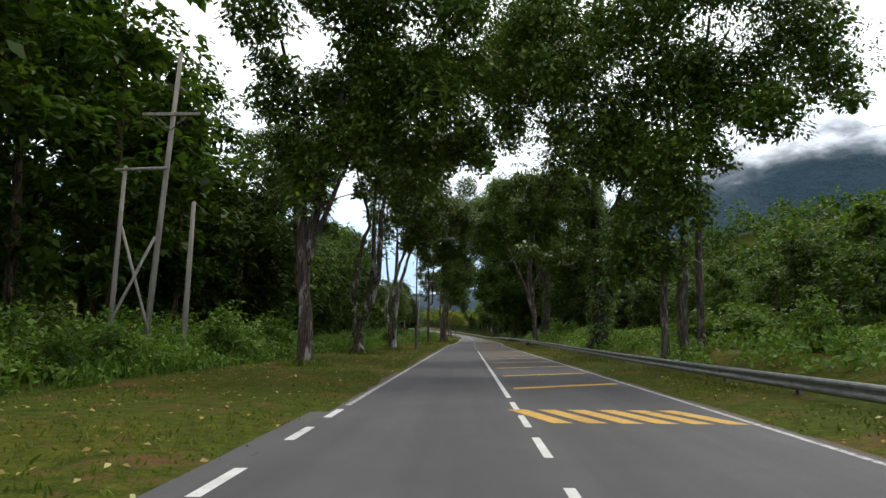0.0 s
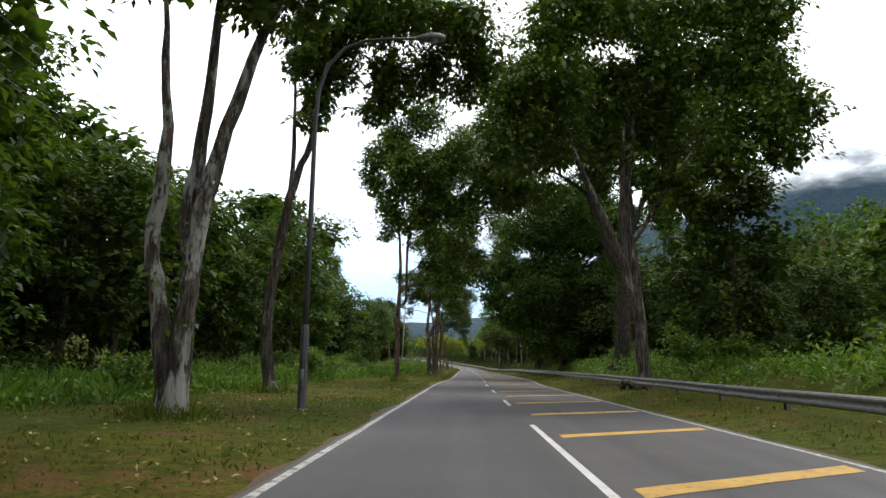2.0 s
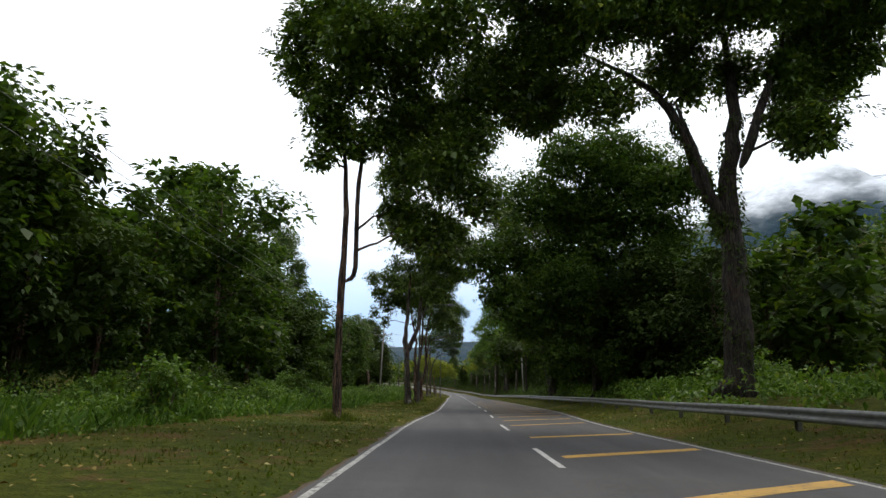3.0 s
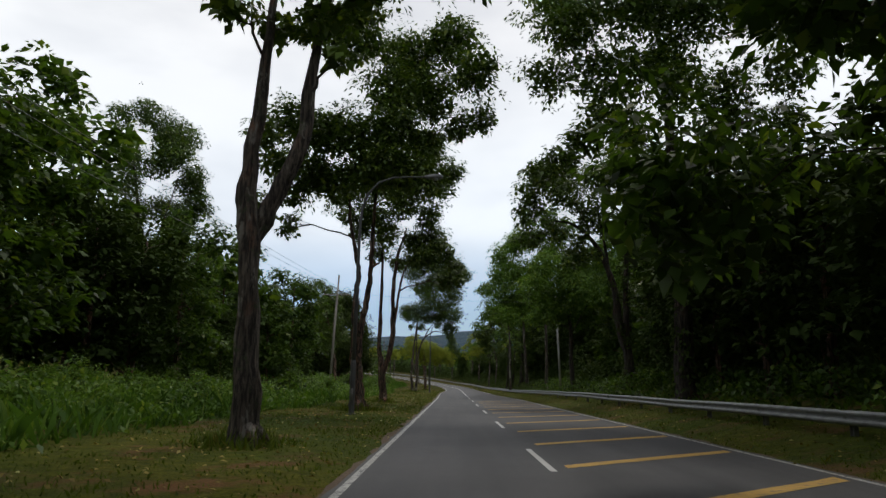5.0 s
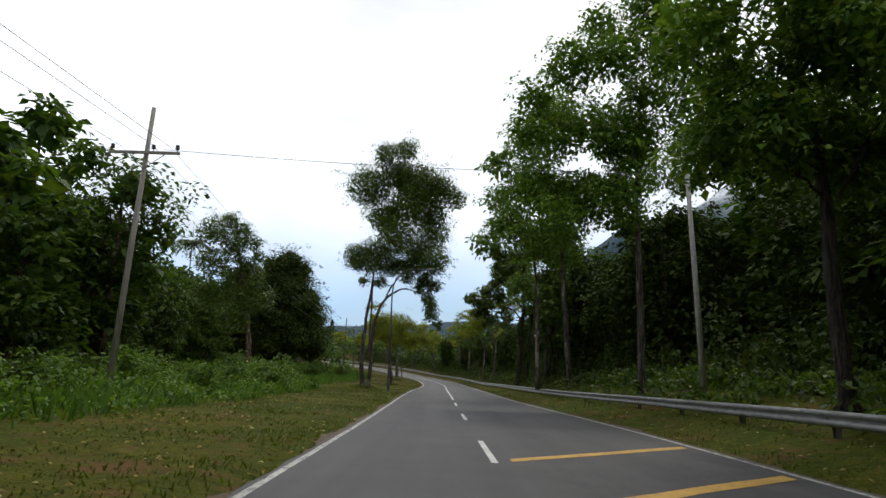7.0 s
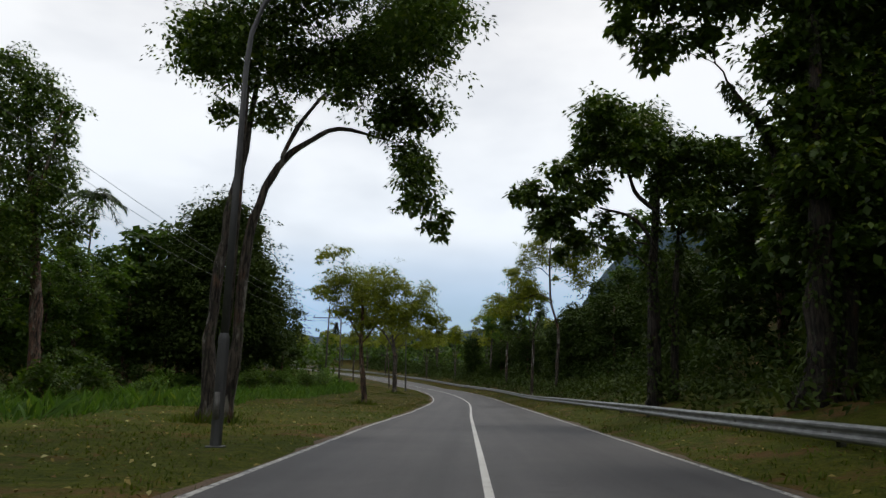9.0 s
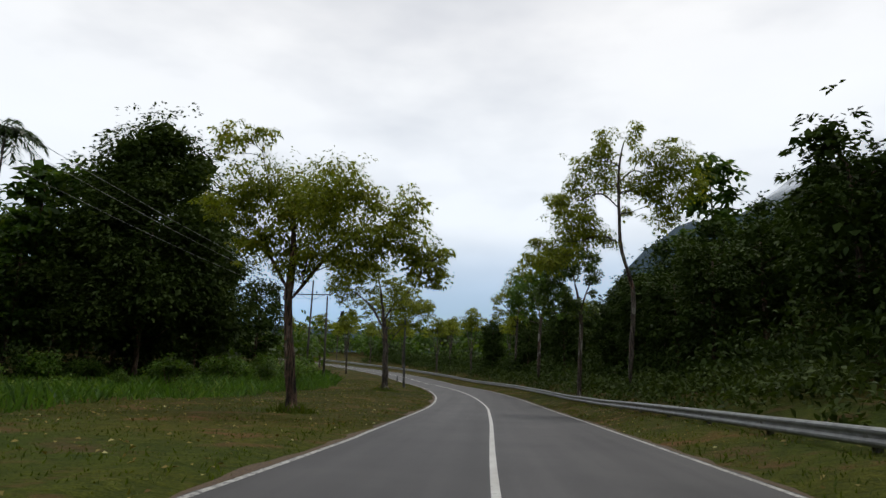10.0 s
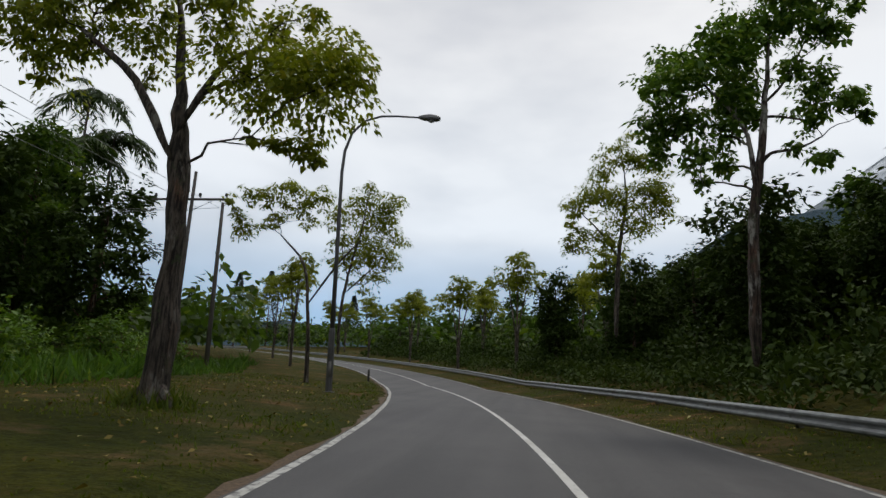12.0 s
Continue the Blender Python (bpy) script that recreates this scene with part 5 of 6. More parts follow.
roadside(9.7, 190.0, [[(0.0, 0.0, 0.2), (-0.32, 6.0, 0.16), (-0.56, 11.3, 0.1), (-1.79, 16.8, 0.04)], [(-2.19, 0.0, 0.15), (-2.23, 6.9, 0.1), (-2.75, 12.7, 0.04)]],
         [(-2.9, 6.9, 1.5), (-0.6, 9.9, 2.3), (-3.9, 10.3, 1.8), (-4.9, 12.7, 1.3), (-3.0, 13.7, 1.9), (-0.6, 13.8, 2.3), (13.0, 14.4, 1.6), (8.6, 14.7, 1.6), (11.0, 15.1, 1.8), (6.6, 15.4, 1.4), (12.3, 16.4, 1.4), (9.9, 16.8, 1.6), (7.9, 17.1, 1.4), (-3.0, 17.3, 1.9), (-1.1, 18.9, 1.9)],
         "roadside tree with two stems and layered foliage", LEAF_BUSH, BARK_GREY, 124)
roadside(9.1, 213.5, [[(0.0, 0.0, 0.28), (0.18, 3.4, 0.24), (0.34, 6.5, 0.18), (0.88, 10.4, 0.08)], [(0.74, 0.0, 0.18), (1.01, 4.2, 0.14), (1.43, 8.0, 0.05)], [(0.42, 8.0, 0.12), (-0.44, 8.9, 0.09), (-0.8, 10.4, 0.05)], [(0.33, 6.3, 0.1), (-0.53, 7.6, 0.08), (-1.99, 8.1, 0.04)]],
         [(-1.5, 6.1, 0.5), (-3.6, 6.2, 0.4), (-2.9, 6.6, 0.7), (-1.2, 6.8, 0.5), (-4.2, 7.2, 0.7), (2.3, 7.4, 1.0), (-3.7, 7.5, 0.7), (-1.6, 7.6, 0.5), (1.2, 7.8, 0.7), (-3.2, 8.1, 0.7), (-4.9, 8.5, 0.5), (-4.1, 8.5, 0.6), (-5.2, 8.9, 0.6), (3.2, 8.9, 0.7), (-2.1, 9.0, 0.8), (2.2, 9.0, 1.0), (-4.7, 9.2, 0.5), (1.0, 9.4, 0.9), (-3.5, 9.5, 0.8), (-0.5, 10.2, 1.1), (3.1, 10.5, 1.0), (-2.5, 10.5, 0.8), (1.9, 10.7, 1.1), (0.8, 10.9, 1.1), (-1.3, 10.9, 0.8), (-0.3, 11.4, 0.9), (-2.2, 11.4, 0.8), (-1.8, 12.1, 1.1), (0.3, 12.5, 1.5)],
         "dark roadside tree with drooping leaf masses", LEAF_ROAD, BARK_SHADED, 125, 0.23, dense=820, vines=0.6)
roadside(10.1, 203.0, [[(0.0, 0.0, 0.36), (0.32, 3.1, 0.3), (0.48, 6.1, 0.25), (0.57, 10.0, 0.12)], [(0.41, 4.3, 0.16), (-0.33, 6.7, 0.1), (-1.36, 8.7, 0.05)], [(0.67, 0.0, 0.2), (1.25, 4.6, 0.15), (2.06, 8.5, 0.06)]],
         [(1.5, 2.8, 0.9), (1.2, 3.9, 1.0), (-0.1, 4.2, 0.8), (1.8, 5.4, 0.8), (0.5, 5.7, 1.1), (1.5, 7.1, 1.2), (0.3, 7.5, 1.0), (1.4, 9.0, 1.2), (0.1, 9.3, 1.0), (-3.2, 9.7, 0.8), (-1.9, 10.0, 0.6), (-4.2, 10.2, 0.5), (1.9, 10.8, 1.1), (0.6, 11.0, 1.2), (-3.4, 11.0, 0.8), (-2.0, 11.2, 0.9), (-0.8, 11.3, 0.9), (-4.3, 11.4, 0.6), (1.2, 12.1, 1.7), (-1.1, 12.5, 1.4)],
         "large dark tree overhanging the guard rail", LEAF_ROAD, BARK_SHADED, 126, 0.23, dense=820, vines=0.6)
roadside(8.8, 240.2, [[(-0.02, 1.06, 0.130), (0.16, 3.72, 0.120), (0.19, 5.70, 0.110), (-0.30, 7.53, 0.100), (-0.41, 9.87, 0.085), (-0.36, 11.85, 0.060), (-0.10, 13.20, 0.030)], [(-0.36, 7.95, 0.060), (-1.32, 8.37, 0.050), (-2.42, 8.05, 0.035), (-3.63, 8.04, 0.020)], [(-0.43, 9.87, 0.060), (-1.23, 10.56, 0.045), (-2.36, 10.20, 0.020)], [(-0.37, 11.18, 0.055), (0.67, 12.11, 0.045), (1.64, 11.50, 0.020)]],
         [(-3.8, 6.9, 0.7), (-4.7, 6.9, 0.8), (-2.8, 7.3, 0.6), (-3.6, 7.7, 0.7), (-4.4, 8.1, 0.5), (-1.0, 8.2, 0.4), (-1.7, 8.3, 1.0), (-2.9, 8.8, 1.1), (-2.1, 9.0, 0.5), (2.2, 9.1, 0.6), (0.2, 9.7, 0.4), (-1.6, 9.7, 0.4), (2.3, 9.9, 0.9), (-3.4, 10.0, 0.7), (-4.0, 10.2, 0.3), (-3.0, 10.4, 0.4), (1.5, 10.5, 0.6), (-1.9, 10.7, 0.7), (0.7, 10.9, 0.9), (3.4, 10.9, 0.8), (-0.8, 11.3, 1.0), (1.9, 11.3, 0.9), (-2.5, 11.4, 0.5), (-2.1, 12.1, 0.7), (2.8, 12.1, 1.1), (-0.9, 12.3, 0.6), (1.6, 12.5, 0.7), (-1.2, 12.8, 0.6), (0.8, 12.8, 0.5), (2.7, 13.5, 0.6), (0.4, 13.7, 0.6), (-1.2, 13.7, 0.5)],
         "thin pale-trunked tree with a sparse feathery crown", LEAF_LIGHT, BARK_GREY, 127, 0.15, 0.48, droop=0.75, per_clump=34, dense=1600)
roadside(8.1, 253.0, [[(0.0, 0.0, 0.15), (0.11, 2.6, 0.14), (0.26, 5.9, 0.12), (0.04, 7.0, 0.09), (-0.23, 8.5, 0.04)], [(0.3, 6.2, 0.09), (0.68, 7.4, 0.06), (1.34, 8.6, 0.03)]],
         [(-0.3, 5.6, 0.4), (-2.2, 5.7, 0.5), (1.0, 5.9, 0.7), (-0.2, 6.1, 0.4), (-1.0, 6.2, 0.4), (-1.9, 6.3, 0.5), (-2.4, 6.5, 0.6), (-0.6, 6.5, 0.5), (0.0, 6.5, 0.4), (-0.7, 6.8, 0.4), (-1.6, 6.9, 0.6), (-0.8, 7.2, 0.5), (-2.7, 7.2, 0.5), (-2.1, 7.3, 0.5), (1.1, 7.3, 0.4), (-2.5, 7.7, 0.4), (-1.2, 7.9, 0.6), (-1.9, 7.9, 0.6), (0.8, 8.0, 0.5), (1.3, 8.3, 0.5), (-0.3, 8.5, 0.6), (-1.2, 8.9, 0.7), (-2.1, 8.9, 0.6), (0.8, 9.0, 0.6), (-0.2, 9.0, 0.6), (-1.1, 9.5, 0.8), (1.3, 9.7, 0.6), (-1.7, 9.8, 0.6), (0.4, 9.9, 0.7), (-0.7, 9.9, 0.7), (-0.3, 10.8, 1.1)],
         "roadside tree with a pale peeling trunk", LEAF_ROAD, BARK_PALE, 128, 0.15, 0.46, droop=0.7, dense=1000)
roadside(6.4, 265.4, [[(0.01, 1.26, 0.150), (0.06, 3.28, 0.140), (0.12, 5.04, 0.125), (0.34, 6.56, 0.110), (0.59, 8.45, 0.080), (0.79, 10.26, 0.030)], [(0.19, 5.64, 0.090), (0.08, 7.02, 0.070), (-0.24, 7.82, 0.050), (-1.07, 8.79, 0.020)], [(0.35, 6.48, 0.070), (0.79, 6.99, 0.050), (1.49, 7.13, 0.035), (2.15, 7.49, 0.020)], [(0.52, 7.97, 0.060), (0.92, 8.08, 0.045), (1.76, 7.96, 0.020)], [(0.56, 8.29, 0.050), (1.27, 9.09, 0.035), (1.93, 10.40, 0.020)]],
         [(-1.0, 6.1, 0.3), (1.9, 6.6, 0.3), (-1.3, 6.7, 0.5), (-0.3, 6.7, 0.4), (-2.2, 6.9, 0.4), (1.4, 7.1, 0.3), (-0.5, 7.3, 0.4), (-2.1, 7.6, 0.7), (-1.4, 7.7, 0.6), (3.0, 7.8, 0.2), (1.9, 7.9, 0.3), (0.3, 8.0, 0.5), (2.6, 8.2, 0.5), (-0.2, 8.2, 0.7), (-2.1, 8.5, 0.8), (2.0, 8.5, 0.6), (0.1, 8.9, 0.7), (-1.1, 9.0, 0.7), (2.3, 9.2, 0.4), (1.4, 9.3, 0.5), (-0.2, 9.4, 0.6), (-1.6, 9.5, 0.7), (-0.7, 10.0, 0.6), (2.3, 10.1, 0.5), (1.8, 10.3, 0.5), (0.4, 10.3, 0.9), (1.1, 10.6, 0.5), (-0.1, 11.0, 0.4), (2.0, 11.1, 0.6), (1.0, 11.3, 0.5), (3.3, 11.4, 0.3), (0.7, 11.6, 0.4)],
         "slim roadside tree with a pale trunk and open crown", LEAF_BUSH, BARK_PALE, 129, 0.17, 0.46, droop=0.7, dense=900)
roadside(5.2, 282.8, [[(0.07, 2.18, 0.140), (0.17, 5.19, 0.120), (0.37, 7.56, 0.100), (0.69, 9.38, 0.070), (0.58, 11.55, 0.030)], [(0.24, 6.36, 0.070), (-0.78, 7.84, 0.050), (-1.65, 8.74, 0.030)], [(0.44, 8.16, 0.060), (1.56, 9.39, 0.040), (2.29, 10.01, 0.025)]],
         [(0.7, 12.7, 0.6), (-0.2, 11.7, 0.8), (-0.8, 10.5, 0.8), (1.0, 11.6, 0.7), (1.9, 11.5, 0.8), (-1.1, 9.1, 1.1), (0.4, 9.1, 1.0), (1.9, 9.7, 0.9), (-2.2, 9.0, 0.6), (-2.3, 7.9, 0.5), (2.7, 10.3, 0.8), (1.2, 7.9, 0.9), (-0.2, 7.5, 0.9), (-1.5, 7.2, 0.8), (2.4, 8.6, 0.8), (-2.4, 6.8, 0.4)],
         "slender tree with yellow-green leaves behind the guard rail", LEAF_LIGHT, BARK_GREY, 131, 0.17, 0.48, droop=0.75, per_clump=34, dense=1100)
roadside(-10.3, 285.8, [[(0.12, 1.43, 0.120), (0.14, 3.77, 0.100), (0.48, 6.11, 0.080), (1.15, 8.86, 0.050), (1.39, 10.60, 0.025)], [(0.25, 5.10, 0.060), (1.66, 6.48, 0.040), (2.62, 7.51, 0.020)], [(0.41, 5.77, 0.050), (-0.16, 7.80, 0.035), (-0.09, 9.18, 0.020)]],
         [(0.4, 10.1, 1.0), (1.3, 11.3, 0.7), (2.0, 9.6, 1.2), (2.9, 10.3, 0.7), (2.9, 8.5, 1.0), (0.7, 8.2, 1.0), (1.8, 7.2, 1.1), (-0.6, 9.2, 0.8), (3.0, 6.5, 0.7), (-0.1, 6.8, 0.9), (1.4, 5.6, 0.8)],
         "bushy yellow-green tree on the inside of the bend", LEAF_LIGHT, BARK_GREY, 132, 0.17, 0.48, droop=0.75, per_clump=34, dense=1100)
young = [(297, 8.6, 9.0), (306, 6.6, 8.5), (322, 6.8, 8.0), (336, 6.4, 9.0), (352, 6.6, 8.2), (368, 6.4, 8.8), (386, 6.8, 8.4), (300, -8.0, 8.0), (318, -8.6, 8.4),
         (340, -8.2, 8.0), (291, 13, 9), (303, 17, 9), (314, 12, 9), (326, 18, 9), (333, 12, 9), (345, 15, 9), (288, 21, 9), (312, 23, 9), (360, 13, 9)]
for k, (u, d, h) in enumerate(young):
    x, y = place(u, d)
    if k < 2:
        kid = make_tree("young_tree", x, y, fork(0.1, h * 0.5, [(-0.8, 0, h * 0.8, 0.7), (0.8, 0.2, h * 0.8, 0.8), (0, -0.2, h, 0.9)]),
                        [(-1.3, 0, h * 0.72, 1.3, 0.9, 760), (0.9, 0.3, h * 0.76, 1.3, 0.9, 760), (0, -0.4, h * 0.92, 1.2, 0.8, 640)],
                        "young roadside tree with a light green umbrella crown", LEAF_LIGHT, BARK_GREY, 0.3, 0.45, seed=60 + k, group="young trees by the bend", droop=0.7, per_clump=30)
    else:
        copy_thing(kid, pose(x, y, ground_z(x, y) - 0.02, 0, 0, 70 * k))


# ---------------------------------------------------------------- the woods
def wood_tree(kind, seed, fine=True):
    """A woodland tree: clumped foliage from low down to the top."""
    rng = np.random.default_rng(seed)
    tall = {"round": 14.0, "tall": 18.0, "low": 9.0, "dome": 22.5, "dark": 11.0}[kind]
    n = {"round": 12, "tall": 13, "low": 9, "dome": 26, "dark": 11}[kind]
    wide = {"round": 3.8, "tall": 3.4, "low": 3.2, "dome": 7.0, "dark": 3.4}[kind]
    blobs = []
    for k in range(n):
        t = (k + 0.5) / n
        z = tall * (0.16 + 0.74 * t)
        a = k * 2.4 + seed
        girth = math.sin(math.pi * (0.16 + 0.68 * t)) ** 0.8 if kind != "dome" else (1 - t ** 3) ** 0.5
        out = wide * 0.8 * girth * rng.uniform(0.5, 1.05)
        r = wide * rng.uniform(0.38, 0.6) * (0.7 + 0.3 * girth)
        blobs.append((out * math.cos(a), out * math.sin(a), z, r, r * rng.uniform(0.6, 0.9), int((130 if fine else 42) * r * r)))
    stems = [[(0, 0, 0, 0.2), (0.1, 0, tall * 0.4, 0.15), (0.2, 0.1, tall * 0.8, 0.06)]]
    names = {"round": "rounded woodland tree with thick green foliage", "tall": "tall woodland tree with a ragged dark crown", "low": "low bushy woodland tree covered in creepers", "dome": "huge dense dark-leaved domed tree", "dark": "woodland tree hung with heavy foliage, shade in its leaf colour"}
    mat = {"round": LEAF_FOREST, "tall": LEAF_FOREST, "low": LEAF_WOOD, "dome": LEAF_DENSE, "dark": LEAF_SHADED}[kind]
    return make_tree("woodland_tree", 0, 0, stems, blobs, names[kind], mat, BARK_BROWN, 0.37 if fine else 0.78, 0.52, seed, "woodland trees", 16 if fine else 8, 0.35, inner=0.3 if kind != "dome" else 0.7, twigs=0, spread=0.17, sink=0.6)


kinds = {}
for k, (kind, fine) in enumerate((("round", True), ("round", True), ("tall", True), ("low", True), ("low", True), ("round", False), ("tall", False), ("tall", False), ("dark", True), ("dark", True))):
    kinds[k] = wood_tree(kind, 70 + k, fine)
grove = random.Random(5)
first = {k: True for k in kinds}


def plant(x, y, k, scale=1.0):
    m = pose(x, y, ground_z(x, y) - 0.1, 0, 0, grove.uniform(0, 360)) @ Matrix.Diagonal((scale * grove.uniform(0.9, 1.15), scale * grove.uniform(0.9, 1.15), scale, 1))
    if first[k]:
        first[k] = False
        kinds[k].matrix_basis = m
    else:
        copy_thing(kinds[k], m).matrix_basis = m


def bush(seed, leaf_mat, label):
    """A low leafy shrub of several rounded masses on short stems."""
    rng = np.random.default_rng(seed)
    blobs, stems = [], []
    for k in range(8):
        a, r = k * 2.4 + seed, rng.uniform(0.45, 0.75)
        out = rng.uniform(0.2, 1.15) if k else 0.0
        blobs.append((out * math.cos(a), out * math.sin(a), rng.uniform(0.5, 1.6) * (1.25 - 0.4 * out), r, r * rng.uniform(0.7, 0.95), int(400 * r * r)))
    for k in range(3):
        a = k * 2.1 + seed
        stems.append([(0.1 * math.cos(a), 0.1 * math.sin(a), 0, 0.035), (0.3 * math.cos(a), 0.3 * math.sin(a), 0.6, 0.025), (0.5 * math.cos(a), 0.5 * math.sin(a), 1.3, 0.012)])
    t = make_tree("bush", 0, 0, stems, blobs, label, leaf_mat, BARK_BROWN, 0.17, 0.52, seed, "bushes", 14, 0.2, inner=0.25, twigs=0, spread=0.2)
    tagged(t, label, "bush", "bushes")
    return t


shrubs = [bush(401, LEAF_BUSH, "bright green leafy bush in tall grass"), bush(402, LEAF_BUSH, "bright green leafy bush in tall grass"), bush(403, LEAF_WOOD, "dark green leafy bush in tall grass"), bush(404, LEAF_BUSH, "spreading bright green bush in tall grass")]
unset = {k: True for k in range(len(shrubs))}


def plant_bush(x, y, scale):
    k = grove.randrange(len(shrubs))
    m = pose(x, y, ground_z(x, y) - 0.05, 0, 0, grove.uniform(0, 360)) @ Matrix.Diagonal((scale * grove.uniform(0.9, 1.3), scale * grove.uniform(0.9, 1.3), scale, 1))
    if unset[k]:
        unset[k] = False
        shrubs[k].matrix_basis = m
    else:
        copy_thing(shrubs[k], m).matrix_basis = m


field_in = lambda u: mixd(mixd(mixd(-10.1, -8.5, (u - 75) / 30), -13.2, (u - 180) / 40), -10.6, (u - 246) / 14) + 0.9 * noise.noise((u * 0.12, 0, 3)) + 0.6 * noise.noise((u * 0.45, 0, 7))


def left_edge(u):
    if u < 45:
        return -19.5
    if u < 75:
        return mixd(-19.5, -22, (u - 45) / 30)
    if u < 190:
        return -23
    return mixd(mixd(-23, -33, (u - 190) / 30), -27, (u - 245) / 25)


u = -12.0
while u < 320:
    for row, (off, chance) in enumerate(((0, 1.0), (6, 0.95), (14, 0.5))):
        if grove.random() < chance and not (246 < u < 272 and row == 0):
            d = left_edge(u) - off - grove.uniform(-1.6, 1.6)
            x, y = place(u + grove.uniform(-1.8, 1.8), d)
            k = grove.choice((0, 1, 8, 4, 2, 9, 8)) if row == 0 else grove.choice((5, 6, 7))
            if row == 0 and 55 < u < 125:
                k = grove.choice((8, 0, 1, 2) if u < 76 else (8, 0, 9, 1))
            scale = grove.uniform(0.85, 1.2) * (1.2 if u < 38 else 1.25 if u < 62 else 1.0 if u < 106 else 1.22 if u < 160 else 0.76 if u < 174 else 1.08 if u < 198 else 0.85 if u < 240 else 0.88 if u < 268 else 1.05)
            if 55 < u < 125 and k in (8, 9):
                scale *= 1.32
            elif 76 < u < 125:
                scale *= 1.05
            plant(x, y, k, scale)
    u += 6.4
for x, y, k, scale in ((-25.5, 285, 8, 1.1), (-29.5, 279, 9, 1.25), (-17.5, 39.5, 2, 1.1), (-19.5, 45.5, 0, 1.15), (-20, 18, 2, 1.05), (-20, 11, 0, 1.2), (12.6, 73, 8, 0.82), (13.2, 107, 9, 0.9), (11.8, 119, 8, 0.8), (11.6, 124, 9, 0.85), (12, 129, 8, 0.85), (12.2, 134, 9, 0.85), (12.8, 139, 8, 0.9)):
    plant(x, y, k, scale)
u = 4.0
while u < 335:
    for row, (off, chance) in enumerate(((0, 0.9), (5.5, 0.95), (13, 0.5))):
        if grove.random() < chance:
            close = 24.0 if u < 96 else 15.5 if u < 168 else 14.5 if u < 272 else 25.0
            d = close - REF + off + grove.uniform(-1.3, 1.3)
            x, y = place(u + grove.uniform(-1.8, 1.8), d)
            k = grove.choice((3, 8, 9, 4)) if row == 0 else grove.choice((5, 6, 7))
            if 96 < u < 278 and grove.random() < 0.85:
                k = grove.choice((8, 9))
            scale = grove.uniform(0.85, 1.12)
            if u > 272:
                scale *= 0.62
            elif u > 222:
                scale *= 0.97 if row else 0.86
            elif u > 204:
                scale *= 0.95
            elif u > 185:
                scale *= 1.3 if row else 1.1
            elif u < 96:
                scale *= 0.6 if row else 0.72
            elif u < 125:
                scale *= 0.85 if row else 0.95
            else:
                scale *= 1.05
            plant(x, y, k, scale)
    u += 6.0


for k in range(170):
    u = grove.uniform(-2, 290)
    if 40 < u < 80 and k % 5:
        continue
    d = min(left_edge(u) + grove.uniform(1.5, 13), field_in(u) - 1.2)
    plant_bush(*place(u, d), grove.uniform(0.45, 1.15))
for k in range(34):
    u = grove.uniform(250, 300)
    plant(*place(u, grove.uniform(13.0, 27) - REF), grove.choice((8, 9)), grove.uniform(0.55, 0.78))
for k in range(14):
    u = grove.uniform(20, 105)
    plant_bush(*place(u, rail_offset(u) + grove.uniform(3.5, 6)), grove.uniform(0.6, 1.2))


dome = wood_tree("dome", 90)
dome.matrix_basis = pose(-26.2, 259.0, ground_z(-26.2, 259) - 0.2) @ Matrix.Diagonal((1.12, 1.12, 1.0, 1))
dome = copy_thing(dome, pose(-24.0, 189.0, ground_z(-24, 189) - 0.2, 0, 0, 100))
dome.scale = (0.62, 0.62, 0.6)


def far_woods(label, count, where, seed, leaf=1.0, tall=(5, 9), mat=LEAF_FOREST):
    """Woods too far off to count their trees: domes of large clumped leaves."""
    rng = np.random.default_rng(seed)
    q = []
    for _ in range(count):
        u, d = where(rng)
        x, y = place(u, d)
        z = ground_z(x, y)
        h, r = rng.uniform(*tall) * (1.6 if rng.random() < 0.12 else 1.0), rng.uniform(2.0, 3.8)
        n = 95
        w = unit(rng.normal(0, 1, (n, 3)))
        w[:, 2] = np.abs(w[:, 2]) * 1.0 - 0.25
        lump = 1 + 0.3 * np.sin(w[:, 0] * 7 + x) * np.cos(w[:, 1] * 6 + y)
        at = np.array([x, y, z + h * 0.45]) + w * lump[:, None] * np.array([r, r, h * 0.55]) * rng.uniform(0.75, 1.05, (n, 1))
        q.append(leaf_quads(rng, at, w + rng.normal(0, 0.6, (n, 3)) + np.array([0, 0, -0.3]), leaf, 0.7))
    ob = new("far_woods", quads("far_woods", np.concatenate(q), mat))
    return tagged(ob, label, "woods", kind="stuff")


def beyond(rng):
    while True:
        u, d = rng.uniform(318, 600), rng.uniform(-130, 90)
        if abs(d) > 13 + max(0, 0.03 * (u - 318)):
            return u, d


far_woods("distant green woods on the slopes beyond the bend", 420, beyond, 31, 1.2, (3.5, 6.5))
far_woods("green woods closing the view beyond the bend", 300, lambda rng: (rng.uniform(296, 400), rng.uniform(-80, -13)), 34, 0.9, (3.5, 6.5), LEAF_WOOD)
far_woods("green woods on the slope beyond the bend", 230, lambda rng: (rng.uniform(300, 400), rng.uniform(14, 60)), 35, 0.9, (3.5, 6.5))
# Backing woods added to close sky gaps; their shade is in the leaf colour.
far_woods("backing woods behind the field, shade in the leaf colour", 330, lambda rng: (rng.uniform(-15, 200), rng.uniform(-85, -38)), 36, 1.1, (9, 14), LEAF_SHADED)
far_woods("green woods climbing the slope behind the road", 760, lambda rng: (rng.uniform(30, 330), rng.uniform(34, 165)), 39, 1.3, (5, 8))
